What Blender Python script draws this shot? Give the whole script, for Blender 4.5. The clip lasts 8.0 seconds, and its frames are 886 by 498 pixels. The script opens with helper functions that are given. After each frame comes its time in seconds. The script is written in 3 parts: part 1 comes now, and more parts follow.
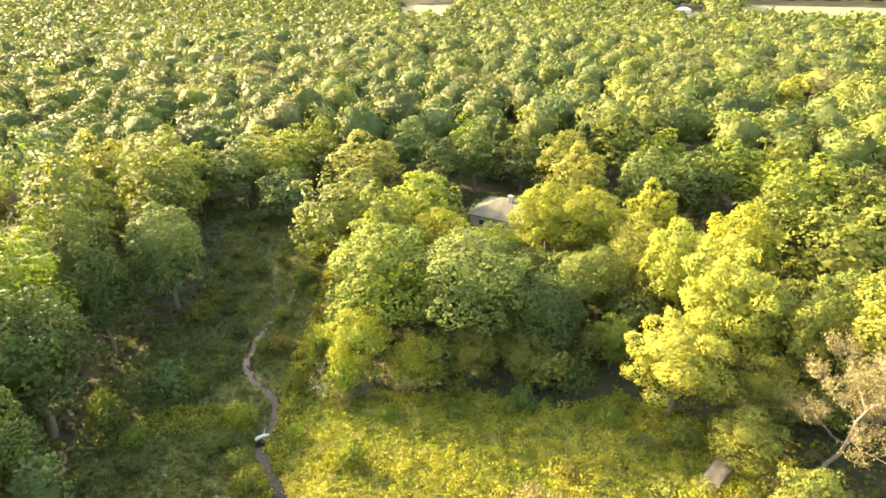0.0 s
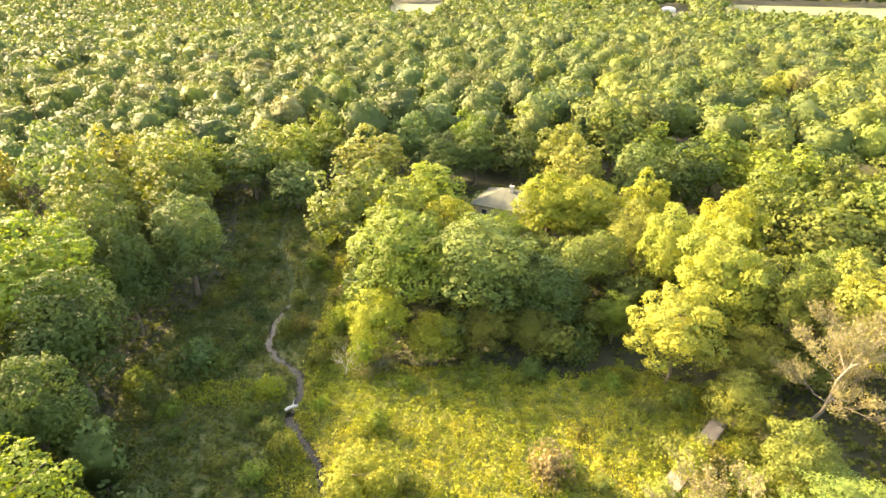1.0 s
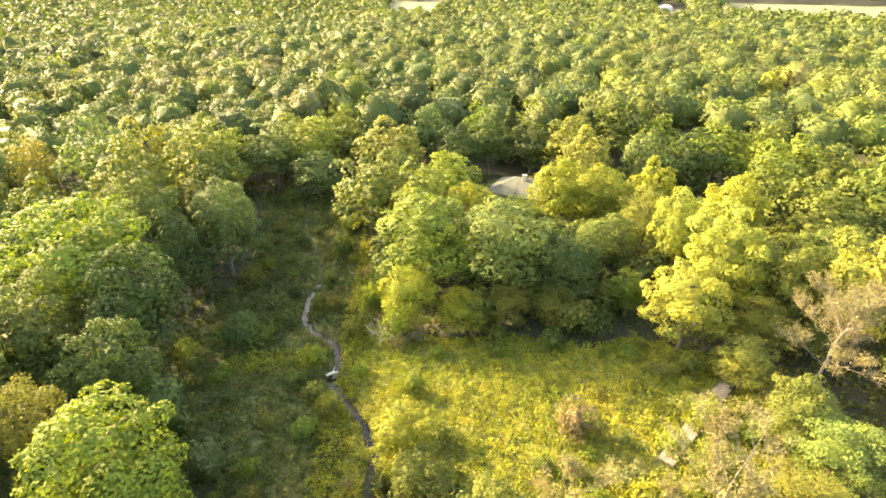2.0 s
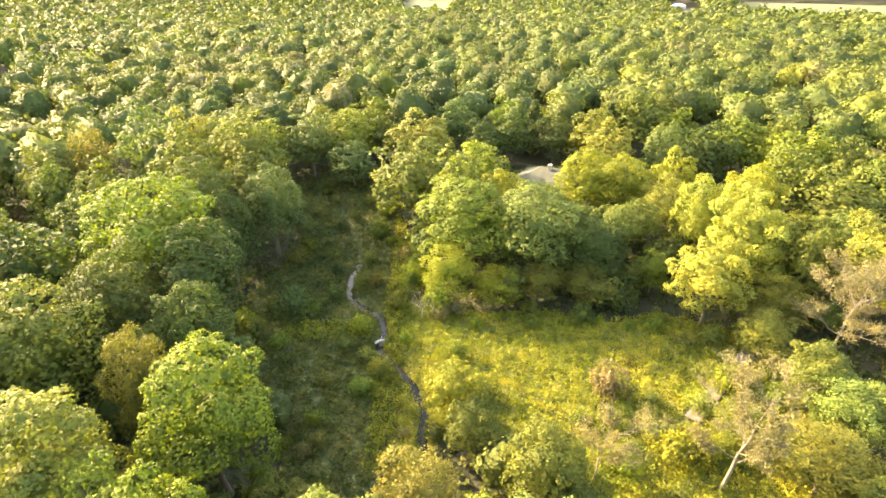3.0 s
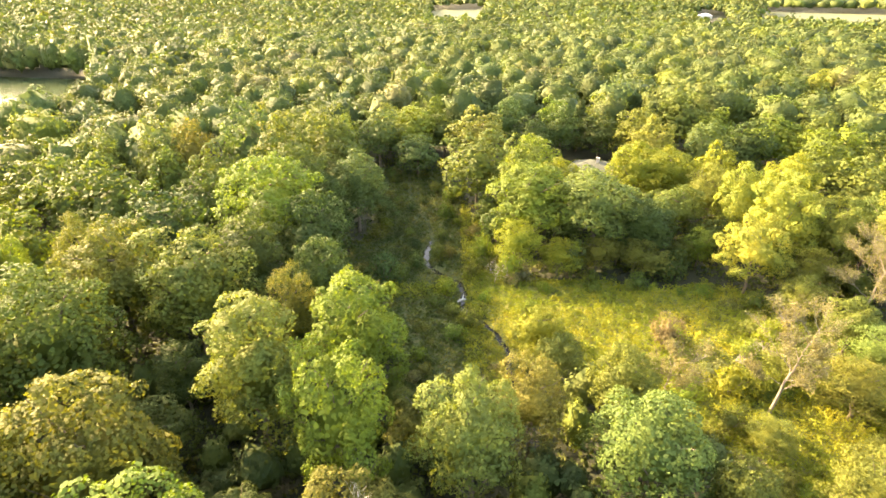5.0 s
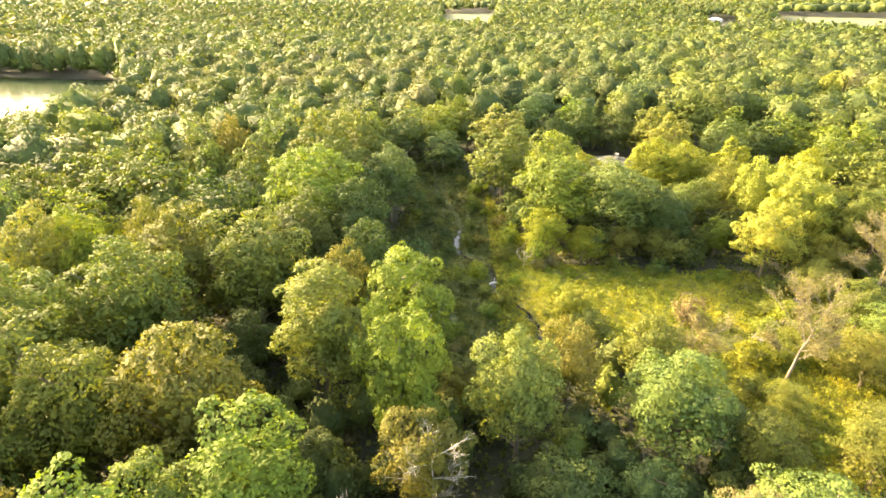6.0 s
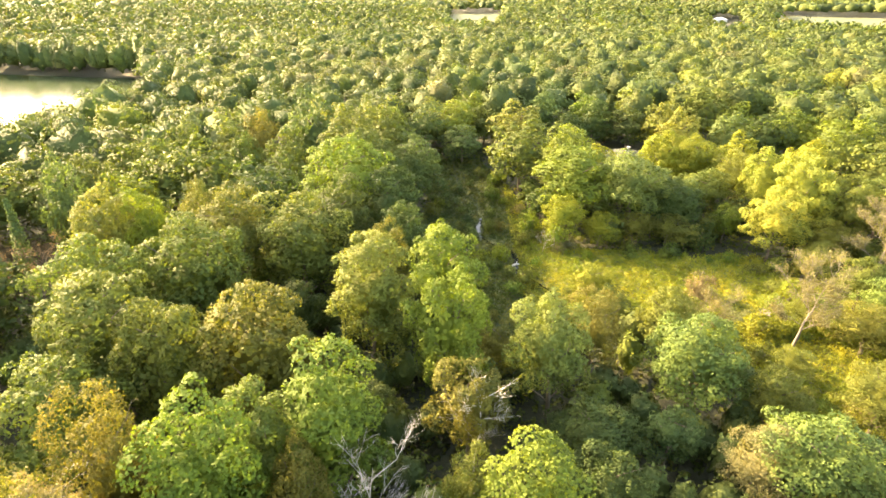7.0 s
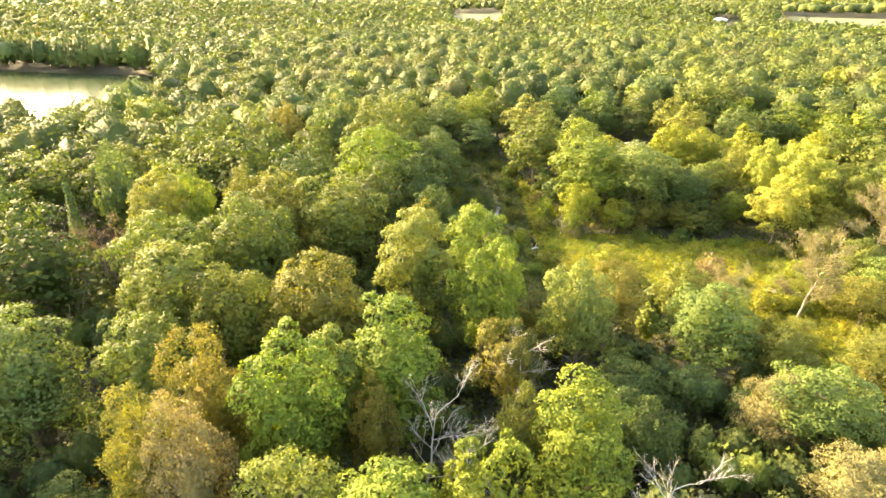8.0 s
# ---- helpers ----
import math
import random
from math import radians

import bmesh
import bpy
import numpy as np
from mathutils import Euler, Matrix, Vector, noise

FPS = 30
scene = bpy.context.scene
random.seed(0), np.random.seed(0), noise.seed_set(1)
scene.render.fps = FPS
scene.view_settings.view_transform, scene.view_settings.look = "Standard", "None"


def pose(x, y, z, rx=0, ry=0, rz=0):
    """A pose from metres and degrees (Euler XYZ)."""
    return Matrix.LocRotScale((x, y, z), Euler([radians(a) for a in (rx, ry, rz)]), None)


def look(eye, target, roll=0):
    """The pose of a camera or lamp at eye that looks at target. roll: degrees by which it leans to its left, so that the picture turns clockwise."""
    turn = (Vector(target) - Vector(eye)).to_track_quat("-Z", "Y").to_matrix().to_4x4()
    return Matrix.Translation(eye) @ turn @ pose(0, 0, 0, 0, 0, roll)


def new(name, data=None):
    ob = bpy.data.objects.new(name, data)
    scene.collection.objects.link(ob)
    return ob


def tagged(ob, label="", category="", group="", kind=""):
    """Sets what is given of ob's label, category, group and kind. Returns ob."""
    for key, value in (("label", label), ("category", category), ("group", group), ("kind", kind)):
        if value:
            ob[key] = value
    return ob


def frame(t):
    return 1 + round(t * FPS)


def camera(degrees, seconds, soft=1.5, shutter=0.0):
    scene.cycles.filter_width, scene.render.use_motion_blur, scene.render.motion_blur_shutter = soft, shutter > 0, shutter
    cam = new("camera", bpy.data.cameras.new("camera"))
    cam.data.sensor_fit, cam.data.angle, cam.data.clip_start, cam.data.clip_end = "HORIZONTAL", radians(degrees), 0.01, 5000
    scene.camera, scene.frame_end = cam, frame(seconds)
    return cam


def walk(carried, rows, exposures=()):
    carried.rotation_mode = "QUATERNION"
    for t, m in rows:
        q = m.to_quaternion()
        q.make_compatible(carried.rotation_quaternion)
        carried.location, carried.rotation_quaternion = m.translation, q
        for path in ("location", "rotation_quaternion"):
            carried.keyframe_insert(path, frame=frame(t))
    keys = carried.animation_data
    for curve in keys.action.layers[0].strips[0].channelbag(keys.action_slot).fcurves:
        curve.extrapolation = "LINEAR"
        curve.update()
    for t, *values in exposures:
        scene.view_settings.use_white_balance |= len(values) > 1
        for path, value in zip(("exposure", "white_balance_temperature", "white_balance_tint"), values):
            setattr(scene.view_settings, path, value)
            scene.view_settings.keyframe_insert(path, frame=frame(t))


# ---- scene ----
cam = camera(80.5, 8.0, soft=1.6, shutter=0.15)
METRES, EYE, TILT, LEAN, TURN = 70.0, 52.0, -27.0, 0.0, 0.0
ROWS = [
    (0.0, 0.0, 0.0, 0.0, 0.0, 0.0, -0.0),
    (0.5, -0.0253, -0.0344, -0.0165, -0.6, -0.05, 0.2),
    (1.0, -0.0556, -0.073, -0.0343, -1.33, -0.1, 0.48),
    (1.5, -0.0901, -0.1137, -0.0546, -1.87, -0.19, 0.69),
    (3.0, -0.204, -0.2458, -0.1235, -0.88, -0.4, 0.14),
    (3.5, -0.2423, -0.2919, -0.1471, -0.3, -0.2, -0.14),
    (4.0, -0.282, -0.3383, -0.1705, 0.14, 0.04, -0.32),
    (4.5, -0.321, -0.3848, -0.1953, 0.58, 0.26, -0.55),
    (6.0, -0.4294, -0.5287, -0.2727, 1.71, 0.88, -1.16),
    (6.5, -0.4624, -0.5781, -0.2992, 1.98, 0.9, -1.25),
    (7.0, -0.4946, -0.6287, -0.3259, 2.01, 0.9, -1.29),
    (7.5, -0.5303, -0.6789, -0.3527, 1.96, 0.9, -1.35),
    (8.0, -0.5693, -0.728, -0.379, 1.88, 0.89, -1.37),
]
walk(cam, [(t, pose(0, 0, EYE, TILT, LEAN, TURN) @ pose(METRES * x, METRES * y, METRES * z, 90 + pitch, roll, yaw)) for t, x, y, z, yaw, pitch, roll in ROWS])

# ---- light ----
SUN_AZ, SUN_EL = 56.0, 24.0     # degrees left of the y axis, and above the horizon
world = bpy.data.worlds.new("world")
scene.world = world
world.use_nodes = True
wn = world.node_tree
sky = wn.nodes.new("ShaderNodeTexSky")
sky.sky_type, sky.sun_disc = "NISHITA", False
sky.sun_elevation, sky.sun_rotation = radians(SUN_EL), radians(-SUN_AZ)
sky.dust_density = 3.0
wn.links.new(sky.outputs[0], wn.nodes["Background"].inputs[0])
wn.nodes["Background"].inputs[1].default_value = 0.15
sun = new("sun", bpy.data.lights.new("sun", "SUN"))
sun.data.energy, sun.data.angle, sun.data.color = 3.1, radians(0.6), (1.0, 0.84, 0.58)
sun_way = Vector((-math.sin(radians(SUN_AZ)) * math.cos(radians(SUN_EL)), math.cos(radians(SUN_AZ)) * math.cos(radians(SUN_EL)), math.sin(radians(SUN_EL))))
sun.matrix_world = look(sun_way * 200, (0, 0, 0))
scene.view_settings.exposure = 3.57
scene.view_settings.use_white_balance = True
scene.view_settings.white_balance_temperature, scene.view_settings.white_balance_tint = 9000, 12


# ---- materials ----
def material(name):
    mat = bpy.data.materials.new(name)
    mat.use_nodes = True
    nt = mat.node_tree
    return mat, nt, nt.nodes["Principled BSDF"]


def noise_node(nt, scale, detail=3, coords="Object", rough=0.55):
    if coords == "Position":
        src = nt.nodes.new("ShaderNodeNewGeometry").outputs["Position"]
    else:
        src = nt.nodes.new("ShaderNodeTexCoord").outputs[coords]
    n = nt.nodes.new("ShaderNodeTexNoise")
    n.inputs["Scale"].default_value, n.inputs["Detail"].default_value, n.inputs["Roughness"].default_value = scale, detail, rough
    nt.links.new(src, n.inputs["Vector"])
    return n.outputs["Fac"]


def ramp(nt, src, stops):
    r = nt.nodes.new("ShaderNodeValToRGB")
    e = r.color_ramp.elements
    while len(e) < len(stops):
        e.new(0.5)
    for k, (pos, c) in zip(e, stops):
        k.position, k.color = pos, (*c, 1)
    nt.links.new(src, r.inputs[0])
    return r.outputs[0]


def mix(nt, fac, a, b, blend="MIX"):
    m = nt.nodes.new("ShaderNodeMix")
    m.data_type, m.blend_type = "RGBA", blend
    for sock, v in ((m.inputs[0], fac), (m.inputs[6], a), (m.inputs[7], b)):
        if isinstance(v, (int, float)):
            sock.default_value = v
        elif isinstance(v, tuple):
            sock.default_value = (*v, 1)
        else:
            nt.links.new(v, sock)
    return m.outputs[2]


def bump(nt, bsdf, src, strength, dist):
    b = nt.nodes.new("ShaderNodeBump")
    b.inputs["Strength"].default_value, b.inputs["Distance"].default_value = strength, dist
    nt.links.new(src, b.inputs["Height"])
    nt.links.new(b.outputs[0], bsdf.inputs["Normal"])


def leaf_material(name, base=None, through_light=0.32, spread=0.14):
    """Thin leaves: a glossy side and light that passes through. The tint is the object's own colour, or base."""
    mat, nt, bsdf = material(name)
    if base is None:
        col = nt.nodes.new("ShaderNodeObjectInfo").outputs["Color"]
    else:
        col = base(nt)
    island = nt.nodes.new("ShaderNodeNewGeometry").outputs["Random Per Island"]
    grain = ramp(nt, island, [(0.0, (1 - spread,) * 3), (0.75, (1.0, 1.0, 1.0)), (1.0, (1 + spread, 1 + spread * 0.8, 1 - spread * 0.2))])
    col = mix(nt, 1.0, col, grain, "MULTIPLY")
    patch = ramp(nt, noise_node(nt, 0.35, 2, "Position"), [(0.3, (0.72, 0.8, 0.8)), (0.7, (1.22, 1.12, 0.9))])
    col = mix(nt, 1.0, col, patch, "MULTIPLY")
    nt.links.new(col, bsdf.inputs["Base Color"])
    bsdf.inputs["Roughness"].default_value = 0.75
    bsdf.inputs["Specular IOR Level"].default_value = 0.22
    tr = nt.nodes.new("ShaderNodeBsdfTranslucent")
    nt.links.new(mix(nt, 1.0, col, (1.3, 1.3, 0.75), "MULTIPLY"), tr.inputs[0])
    ms = nt.nodes.new("ShaderNodeMixShader")
    ms.inputs[0].default_value = through_light
    nt.links.new(bsdf.outputs[0], ms.inputs[1])
    nt.links.new(tr.outputs[0], ms.inputs[2])
    nt.links.new(ms.outputs[0], nt.nodes["Material Output"].inputs[0])
    return mat


def far_base(nt):
    own = nt.nodes.new("ShaderNodeAttribute")
    own.attribute_name = "tint"
    tone = ramp(nt, noise_node(nt, 0.07, 2, "Position"), [(0.3, (0.038, 0.066, 0.022)), (0.5, (0.06, 0.09, 0.027)), (0.62, (0.085, 0.11, 0.03)), (0.75, (0.13, 0.125, 0.04))])
    tone = mix(nt, 0.75, tone, own.outputs["Color"])
    return mix(nt, 0.25, tone, ramp(nt, noise_node(nt, 0.011, 2, "Position"), [(0.35, (0.05, 0.08, 0.026)), (0.65, (0.095, 0.11, 0.035))]))


def gold_base(nt):
    tone = ramp(nt, noise_node(nt, 0.5, 4, "Position"), [(0.3, (0.1, 0.13, 0.014)), (0.48, (0.17, 0.19, 0.018)), (0.6, (0.21, 0.212, 0.026)), (0.75, (0.24, 0.22, 0.055))])
    return mix(nt, 0.45, tone, ramp(nt, noise_node(nt, 0.09, 2, "Position"), [(0.38, (0.11, 0.155, 0.015)), (0.62, (0.24, 0.235, 0.035))]))


def herb_base(nt):
    return ramp(nt, noise_node(nt, 0.25, 4, "Position"), [(0.3, (0.035, 0.055, 0.012)), (0.5, (0.07, 0.09, 0.018)), (0.65, (0.12, 0.12, 0.03)), (0.8, (0.2, 0.15, 0.05))])


LEAF = leaf_material("leaf")
FAR_LEAF = leaf_material("far_leaf", far_base, 0.22)
nt = FAR_LEAF.node_tree
bump(nt, nt.nodes["Principled BSDF"], noise_node(nt, 1.1, 3, "Position", 0.6), 0.7, 0.6)
GOLD = leaf_material("goldenrod", gold_base, 0.35)
HERB = leaf_material("herb", herb_base, 0.3)


def bark_material(name, dark, light):
    mat, nt, bsdf = material(name)
    n = noise_node(nt, 6, 5)
    nt.links.new(mix(nt, noise_node(nt, 0.8, 2), ramp(nt, n, [(0.35, dark), (0.65, light)]), tuple(0.6 * c for c in light)), bsdf.inputs["Base Color"])
    bsdf.inputs["Roughness"].default_value = 0.9
    bump(nt, bsdf, n, 0.7, 0.05)
    return mat


BARK = bark_material("bark", (0.06, 0.045, 0.03), (0.16, 0.125, 0.09))
PALE_BARK = bark_material("pale_bark", (0.12, 0.1, 0.07), (0.24, 0.2, 0.15))
GREY_BARK = bark_material("grey_bark", (0.3, 0.27, 0.23), (0.5, 0.46, 0.4))

SOIL, nt, bsdf = material("soil")
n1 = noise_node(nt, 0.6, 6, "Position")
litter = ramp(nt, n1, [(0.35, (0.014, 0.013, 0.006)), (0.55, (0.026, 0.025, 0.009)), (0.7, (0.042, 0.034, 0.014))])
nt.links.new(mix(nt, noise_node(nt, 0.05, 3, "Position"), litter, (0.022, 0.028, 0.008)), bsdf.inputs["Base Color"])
bsdf.inputs["Roughness"].default_value = 0.95
bump(nt, bsdf, noise_node(nt, 2.5, 6, "Position"), 0.8, 0.25)

TURF, nt, bsdf = material("meadow_turf")
nt.links.new(ramp(nt, noise_node(nt, 0.7, 6, "Position"), [(0.35, (0.05, 0.065, 0.012)), (0.5, (0.11, 0.12, 0.02)), (0.65, (0.2, 0.18, 0.04))]), bsdf.inputs["Base Color"])
bsdf.inputs["Roughness"].default_value = 0.95
bump(nt, bsdf, noise_node(nt, 4, 6, "Position"), 0.9, 0.3)

BANK, nt, bsdf = material("green_bank")
nt.links.new(ramp(nt, noise_node(nt, 0.8, 6, "Position"), [(0.35, (0.03, 0.042, 0.01)), (0.5, (0.055, 0.07, 0.015)), (0.68, (0.1, 0.095, 0.03))]), bsdf.inputs["Base Color"])
bsdf.inputs["Roughness"].default_value = 0.95
bump(nt, bsdf, noise_node(nt, 3, 6, "Position"), 1.0, 0.4)

LAWN, nt, bsdf = material("mown_grass")
nt.links.new(ramp(nt, noise_node(nt, 0.4, 5, "Position"), [(0.35, (0.10, 0.13, 0.03)), (0.65, (0.19, 0.19, 0.06))]), bsdf.inputs["Base Color"])
bsdf.inputs["Roughness"].default_value = 0.9
bump(nt, bsdf, noise_node(nt, 8, 4, "Position"), 0.6, 0.08)

FIELD, nt, bsdf = material("field_grass")
nt.links.new(ramp(nt, noise_node(nt, 0.02, 5, "Position"), [(0.35, (0.045, 0.062, 0.018)), (0.65, (0.075, 0.078, 0.027))]), bsdf.inputs["Base Color"])
bsdf.inputs["Roughness"].default_value = 0.95


def water_material(name, tint, rough, scale):
    mat, nt, bsdf = material(name)
    nt.links.new(mix(nt, noise_node(nt, scale * 0.05, 3, "Position"), tint, tuple(0.6 * c for c in tint)), bsdf.inputs["Base Color"])
    bsdf.inputs["Roughness"].default_value, bsdf.inputs["IOR"].default_value = rough, 1.33
    bsdf.inputs["Specular IOR Level"].default_value = 0.25
    bump(nt, bsdf, noise_node(nt, scale, 4, "Position"), 0.25, 0.05)
    return mat


CREEK_WATER = water_material("creek_water", (0.016, 0.016, 0.011), 0.12, 3.0)
LAKE_WATER = water_material("lake_water", (0.05, 0.07, 0.035), 0.15, 0.8)


def plain_material(name, a, b, scale, rough, rel=0.4, dist=0.02):
    mat, nt, bsdf = material(name)
    n = noise_node(nt, scale, 5)
    wear = ramp(nt, noise_node(nt, scale * 0.12, 3), [(0.35, (0.75, 0.75, 0.75)), (0.65, (1.1, 1.1, 1.08))])
    nt.links.new(mix(nt, 1.0, ramp(nt, n, [(0.35, a), (0.65, b)]), wear, "MULTIPLY"), bsdf.inputs["Base Color"])
    bsdf.inputs["Roughness"].default_value = rough
    bump(nt, bsdf, n, rel, dist)
    return mat


SHINGLE = plain_material("roof_shingle", (0.048, 0.054, 0.04), (0.075, 0.08, 0.058), 6, 0.9)
SIDING = plain_material("wall_siding", (0.3, 0.25, 0.19), (0.38, 0.32, 0.25), 3, 0.7)
WHITE_PAINT = plain_material("white_paint", (0.4, 0.4, 0.38), (0.5, 0.5, 0.48), 2, 0.6)
STONE = plain_material("chimney_stone", (0.3, 0.27, 0.23), (0.45, 0.42, 0.37), 5, 0.9)
METAL = plain_material("flue_metal", (0.3, 0.3, 0.3), (0.45, 0.45, 0.45), 8, 0.4)
PLANK = plain_material("weathered_plank", (0.1, 0.088, 0.07), (0.17, 0.15, 0.125), 9, 0.85)
GRAVEL = plain_material("gravel", (0.3, 0.26, 0.2), (0.45, 0.39, 0.3), 14, 0.95)
STEEL = plain_material("painted_steel", (0.5, 0.52, 0.53), (0.62, 0.63, 0.63), 2, 0.5)
GLASS, nt, bsdf = material("window_glass")
bsdf.inputs["Base Color"].default_value, bsdf.inputs["Roughness"].default_value = (0.03, 0.035, 0.04, 1), 0.06


# ---- plan ----
CREEK = [(-14, 14), (-15, 24), (-16, 30), (-15.6, 33.3), (-17.7, 39.4), (-21, 44), (-23.3, 47.3), (-22.6, 52), (-23.6, 56), (-28.5, 60.5), (-30.5, 64), (-30.8, 69), (-29.6, 75), (-31, 84), (-36, 95), (-38, 112)]
OPEN = [(-50, 112), (-43, 84), (-47, 70), (-50, 57), (-43, 40), (-34, 30), (-31, 15), (-25, 13), (-18, 17), (-16, 25), (-11, 33), (-2, 26), (3, 19), (8, 12), (6, 3), (14, -1), (24, 4), (34, 14), (40, 30), (45, 42), (37, 49),
        (25, 57), (17, 54), (5, 57), (-11, 57), (-14, 64), (-19, 84), (-25, 100), (-30, 114)]
LAKE = [(-900, 400), (-600, 362), (-440, 330), (-369, 318), (-320, 311), (-280, 306), (-242, 302), (-222, 268), (-198, 232), (-176, 194), (-165, 168), (-170, 144), (-178, 124), (-188, 106), (-212, 86), (-250, 72), (-900, 60)]
HOUSE_AT = (15.2, 108.0)
DRIVE = [(100, 150), (139, 207)]
PATH = [(0, 0), (-10, -14), (-20, -27), (-30, -42), (-40, -57)]


def inside(x, y, poly):
    hit = False
    for (ax, ay), (bx, by) in zip(poly, poly[1:] + poly[:1]):
        if (ay > y) != (by > y) and x < (bx - ax) * (y - ay) / (by - ay) + ax:
            hit = not hit
    return hit


def near_line(x, y, line):
    best = 1e9
    for (ax, ay), (bx, by) in zip(line, line[1:]):
        dx, dy = bx - ax, by - ay
        k = max(0.0, min(1.0, ((x - ax) * dx + (y - ay) * dy) / (dx * dx + dy * dy)))
        best = min(best, math.hypot(x - ax - k * dx, y - ay - k * dy))
    return best


def smooth(a, b, v):
    k = max(0.0, min(1.0, (v - a) / (b - a)))
    return k * k * (3 - 2 * k)


def ground_z(x, y):
    z = 4.0 * smooth(72, 118, y) * smooth(-75, -45, x)
    z += 16.0 * smooth(600, 1050, math.hypot(x, y))
    if -60 < x < 60 and -30 < y < 130:
        z += 0.35 * (noise.noise((x * 0.12, y * 0.12, 0)) + 0.5 * noise.noise((x * 0.4, y * 0.4, 3)))
        if -45 < x < 0:
            z -= 0.9 * (1 - smooth(0.3, 1.4, near_line(x, y, CREEK)))
    if x < -160 and 55 < y < 420 and inside(x, y, LAKE):
        z -= 2.0
    return z


def mesh_object(name, verts, faces, mat, smooth_shade=False, normals=None):
    """verts: n x 3, faces: m x 3 or m x 4, as arrays; normals: n x 3, soft shading over a clump of leaves."""
    verts, faces = np.asarray(verts, dtype=np.float32), np.asarray(faces, dtype=np.int32)
    me = bpy.data.meshes.new(name)
    me.vertices.add(len(verts))
    me.vertices.foreach_set("co", verts.ravel())
    m, k = faces.shape
    me.loops.add(m * k)
    me.loops.foreach_set("vertex_index", faces.ravel())
    me.polygons.add(m)
    me.polygons.foreach_set("loop_start", np.arange(0, m * k, k, dtype=np.int32))
    me.update(calc_edges=True)
    if smooth_shade:
        me.polygons.foreach_set("use_smooth", np.ones(m, dtype=bool))
    if normals is not None:
        me.polygons.foreach_set("use_smooth", np.ones(m, dtype=bool))
        me.normals_split_custom_set_from_vertices(np.asarray(normals, dtype=np.float32))
    me.materials.append(mat)
    return me


def part(name, data, mat, parent, label=""):
    """One mesh under a thing; data is a bmesh or a mesh."""
    if isinstance(data, bmesh.types.BMesh):
        me = bpy.data.meshes.new(name)
        data.to_mesh(me)
        data.free()
        me.materials.append(mat)
    else:
        me = data
    ob = new(name, me)
    ob.parent = parent
    if label:
        ob["label"] = label
    return ob


def box(bm, x, y, z, sx, sy, sz, rot=0.0, bevel=0.0):
    """A box with its middle at x, y, z."""
    made = bmesh.ops.create_cube(bm, size=1)
    m = Matrix.Translation((x, y, z)) @ Matrix.Rotation(rot, 4, "Z") @ Matrix.Diagonal((sx, sy, sz, 1))
    bmesh.ops.transform(bm, matrix=m, verts=made["verts"])
    if bevel:
        edges = {e for v in made["verts"] for e in v.link_edges}
        bmesh.ops.bevel(bm, geom=list(edges), offset=bevel, segments=1, affect="EDGES")


# ---- ground ----
def axis(parts):
    out = []
    for a, b, step in parts:
        out += list(np.arange(a, b, step))
    return out + [parts[-1][1]]


xs = axis([(-4500, -900, 300), (-900, -430, 40), (-430, -110, 8), (-110, -52, 3), (-52, 46, 1.0), (46, 120, 4), (120, 900, 40), (900, 4500, 300)])
ys = axis([(-900, -100, 100), (-100, -30, 5), (-30, 12, 3), (12, 116, 1.0), (116, 420, 8), (420, 900, 40), (900, 1600, 60), (1600, 4500, 300)])
gv = [(x, y, ground_z(x, y)) for y in ys for x in xs]
nx = len(xs)
gf = [(j * nx + i, j * nx + i + 1, (j + 1) * nx + i + 1, (j + 1) * nx + i) for j in range(len(ys) - 1) for i in range(nx - 1)]
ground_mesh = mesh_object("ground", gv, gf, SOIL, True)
ground_mesh.materials.append(TURF)
ground_mesh.materials.append(BANK)
for face in ground_mesh.polygons:
    x, y, _ = face.center
    if -55 < x < 48 and -2 < y < 115 and inside(x, y, OPEN):
        face.material_index = 1 if x > -20 else 2
tagged(new("ground", ground_mesh), "dark earthy woodland floor with leaf litter and grass", "ground", kind="structure")


def ribbon(name, line, half, z, mat, label, category):
    """A flat strip along a line."""
    pts, n = [], 6
    for (ax, ay), (bx, by) in zip(line, line[1:]):
        pts += [(ax + (bx - ax) * k / n, ay + (by - ay) * k / n) for k in range(n)]
    pts.append(line[-1])
    v, f = [], []
    for i, (x, y) in enumerate(pts):
        ax, ay = pts[max(0, i - 1)]
        bx, by = pts[min(len(pts) - 1, i + 1)]
        d = math.hypot(bx - ax, by - ay)
        ox, oy = -(by - ay) / d * half, (bx - ax) / d * half
        zz = z(x, y)
        v += [(x - ox, y - oy, zz), (x + ox, y + oy, zz)]
        if i:
            f.append((2 * i - 2, 2 * i - 1, 2 * i + 1, 2 * i))
    return tagged(new(name, mesh_object(name, v, f, mat, True)), label, category, kind="structure")


ribbon("creek_water", CREEK[:13], 0.65, lambda x, y: -0.5 + 4.0 * smooth(72, 118, y) * smooth(-75, -45, x), CREEK_WATER, "narrow shallow muddy creek winding through the weeds", "creek")


def flat_sheet(name, poly, z, mat, label, category):
    bm = bmesh.new()
    face = bm.faces.new([bm.verts.new((x, y, z)) for x, y in poly])
    if face.normal.z < 0:
        face.normal_flip()
    bmesh.ops.triangulate(bm, faces=[face])
    bmesh.ops.recalc_face_normals(bm, faces=bm.faces[:])
    me = bpy.data.meshes.new(name)
    bm.to_mesh(me)
    bm.free()
    me.materials.append(mat)
    return tagged(new(name, me), label, category, kind="structure")


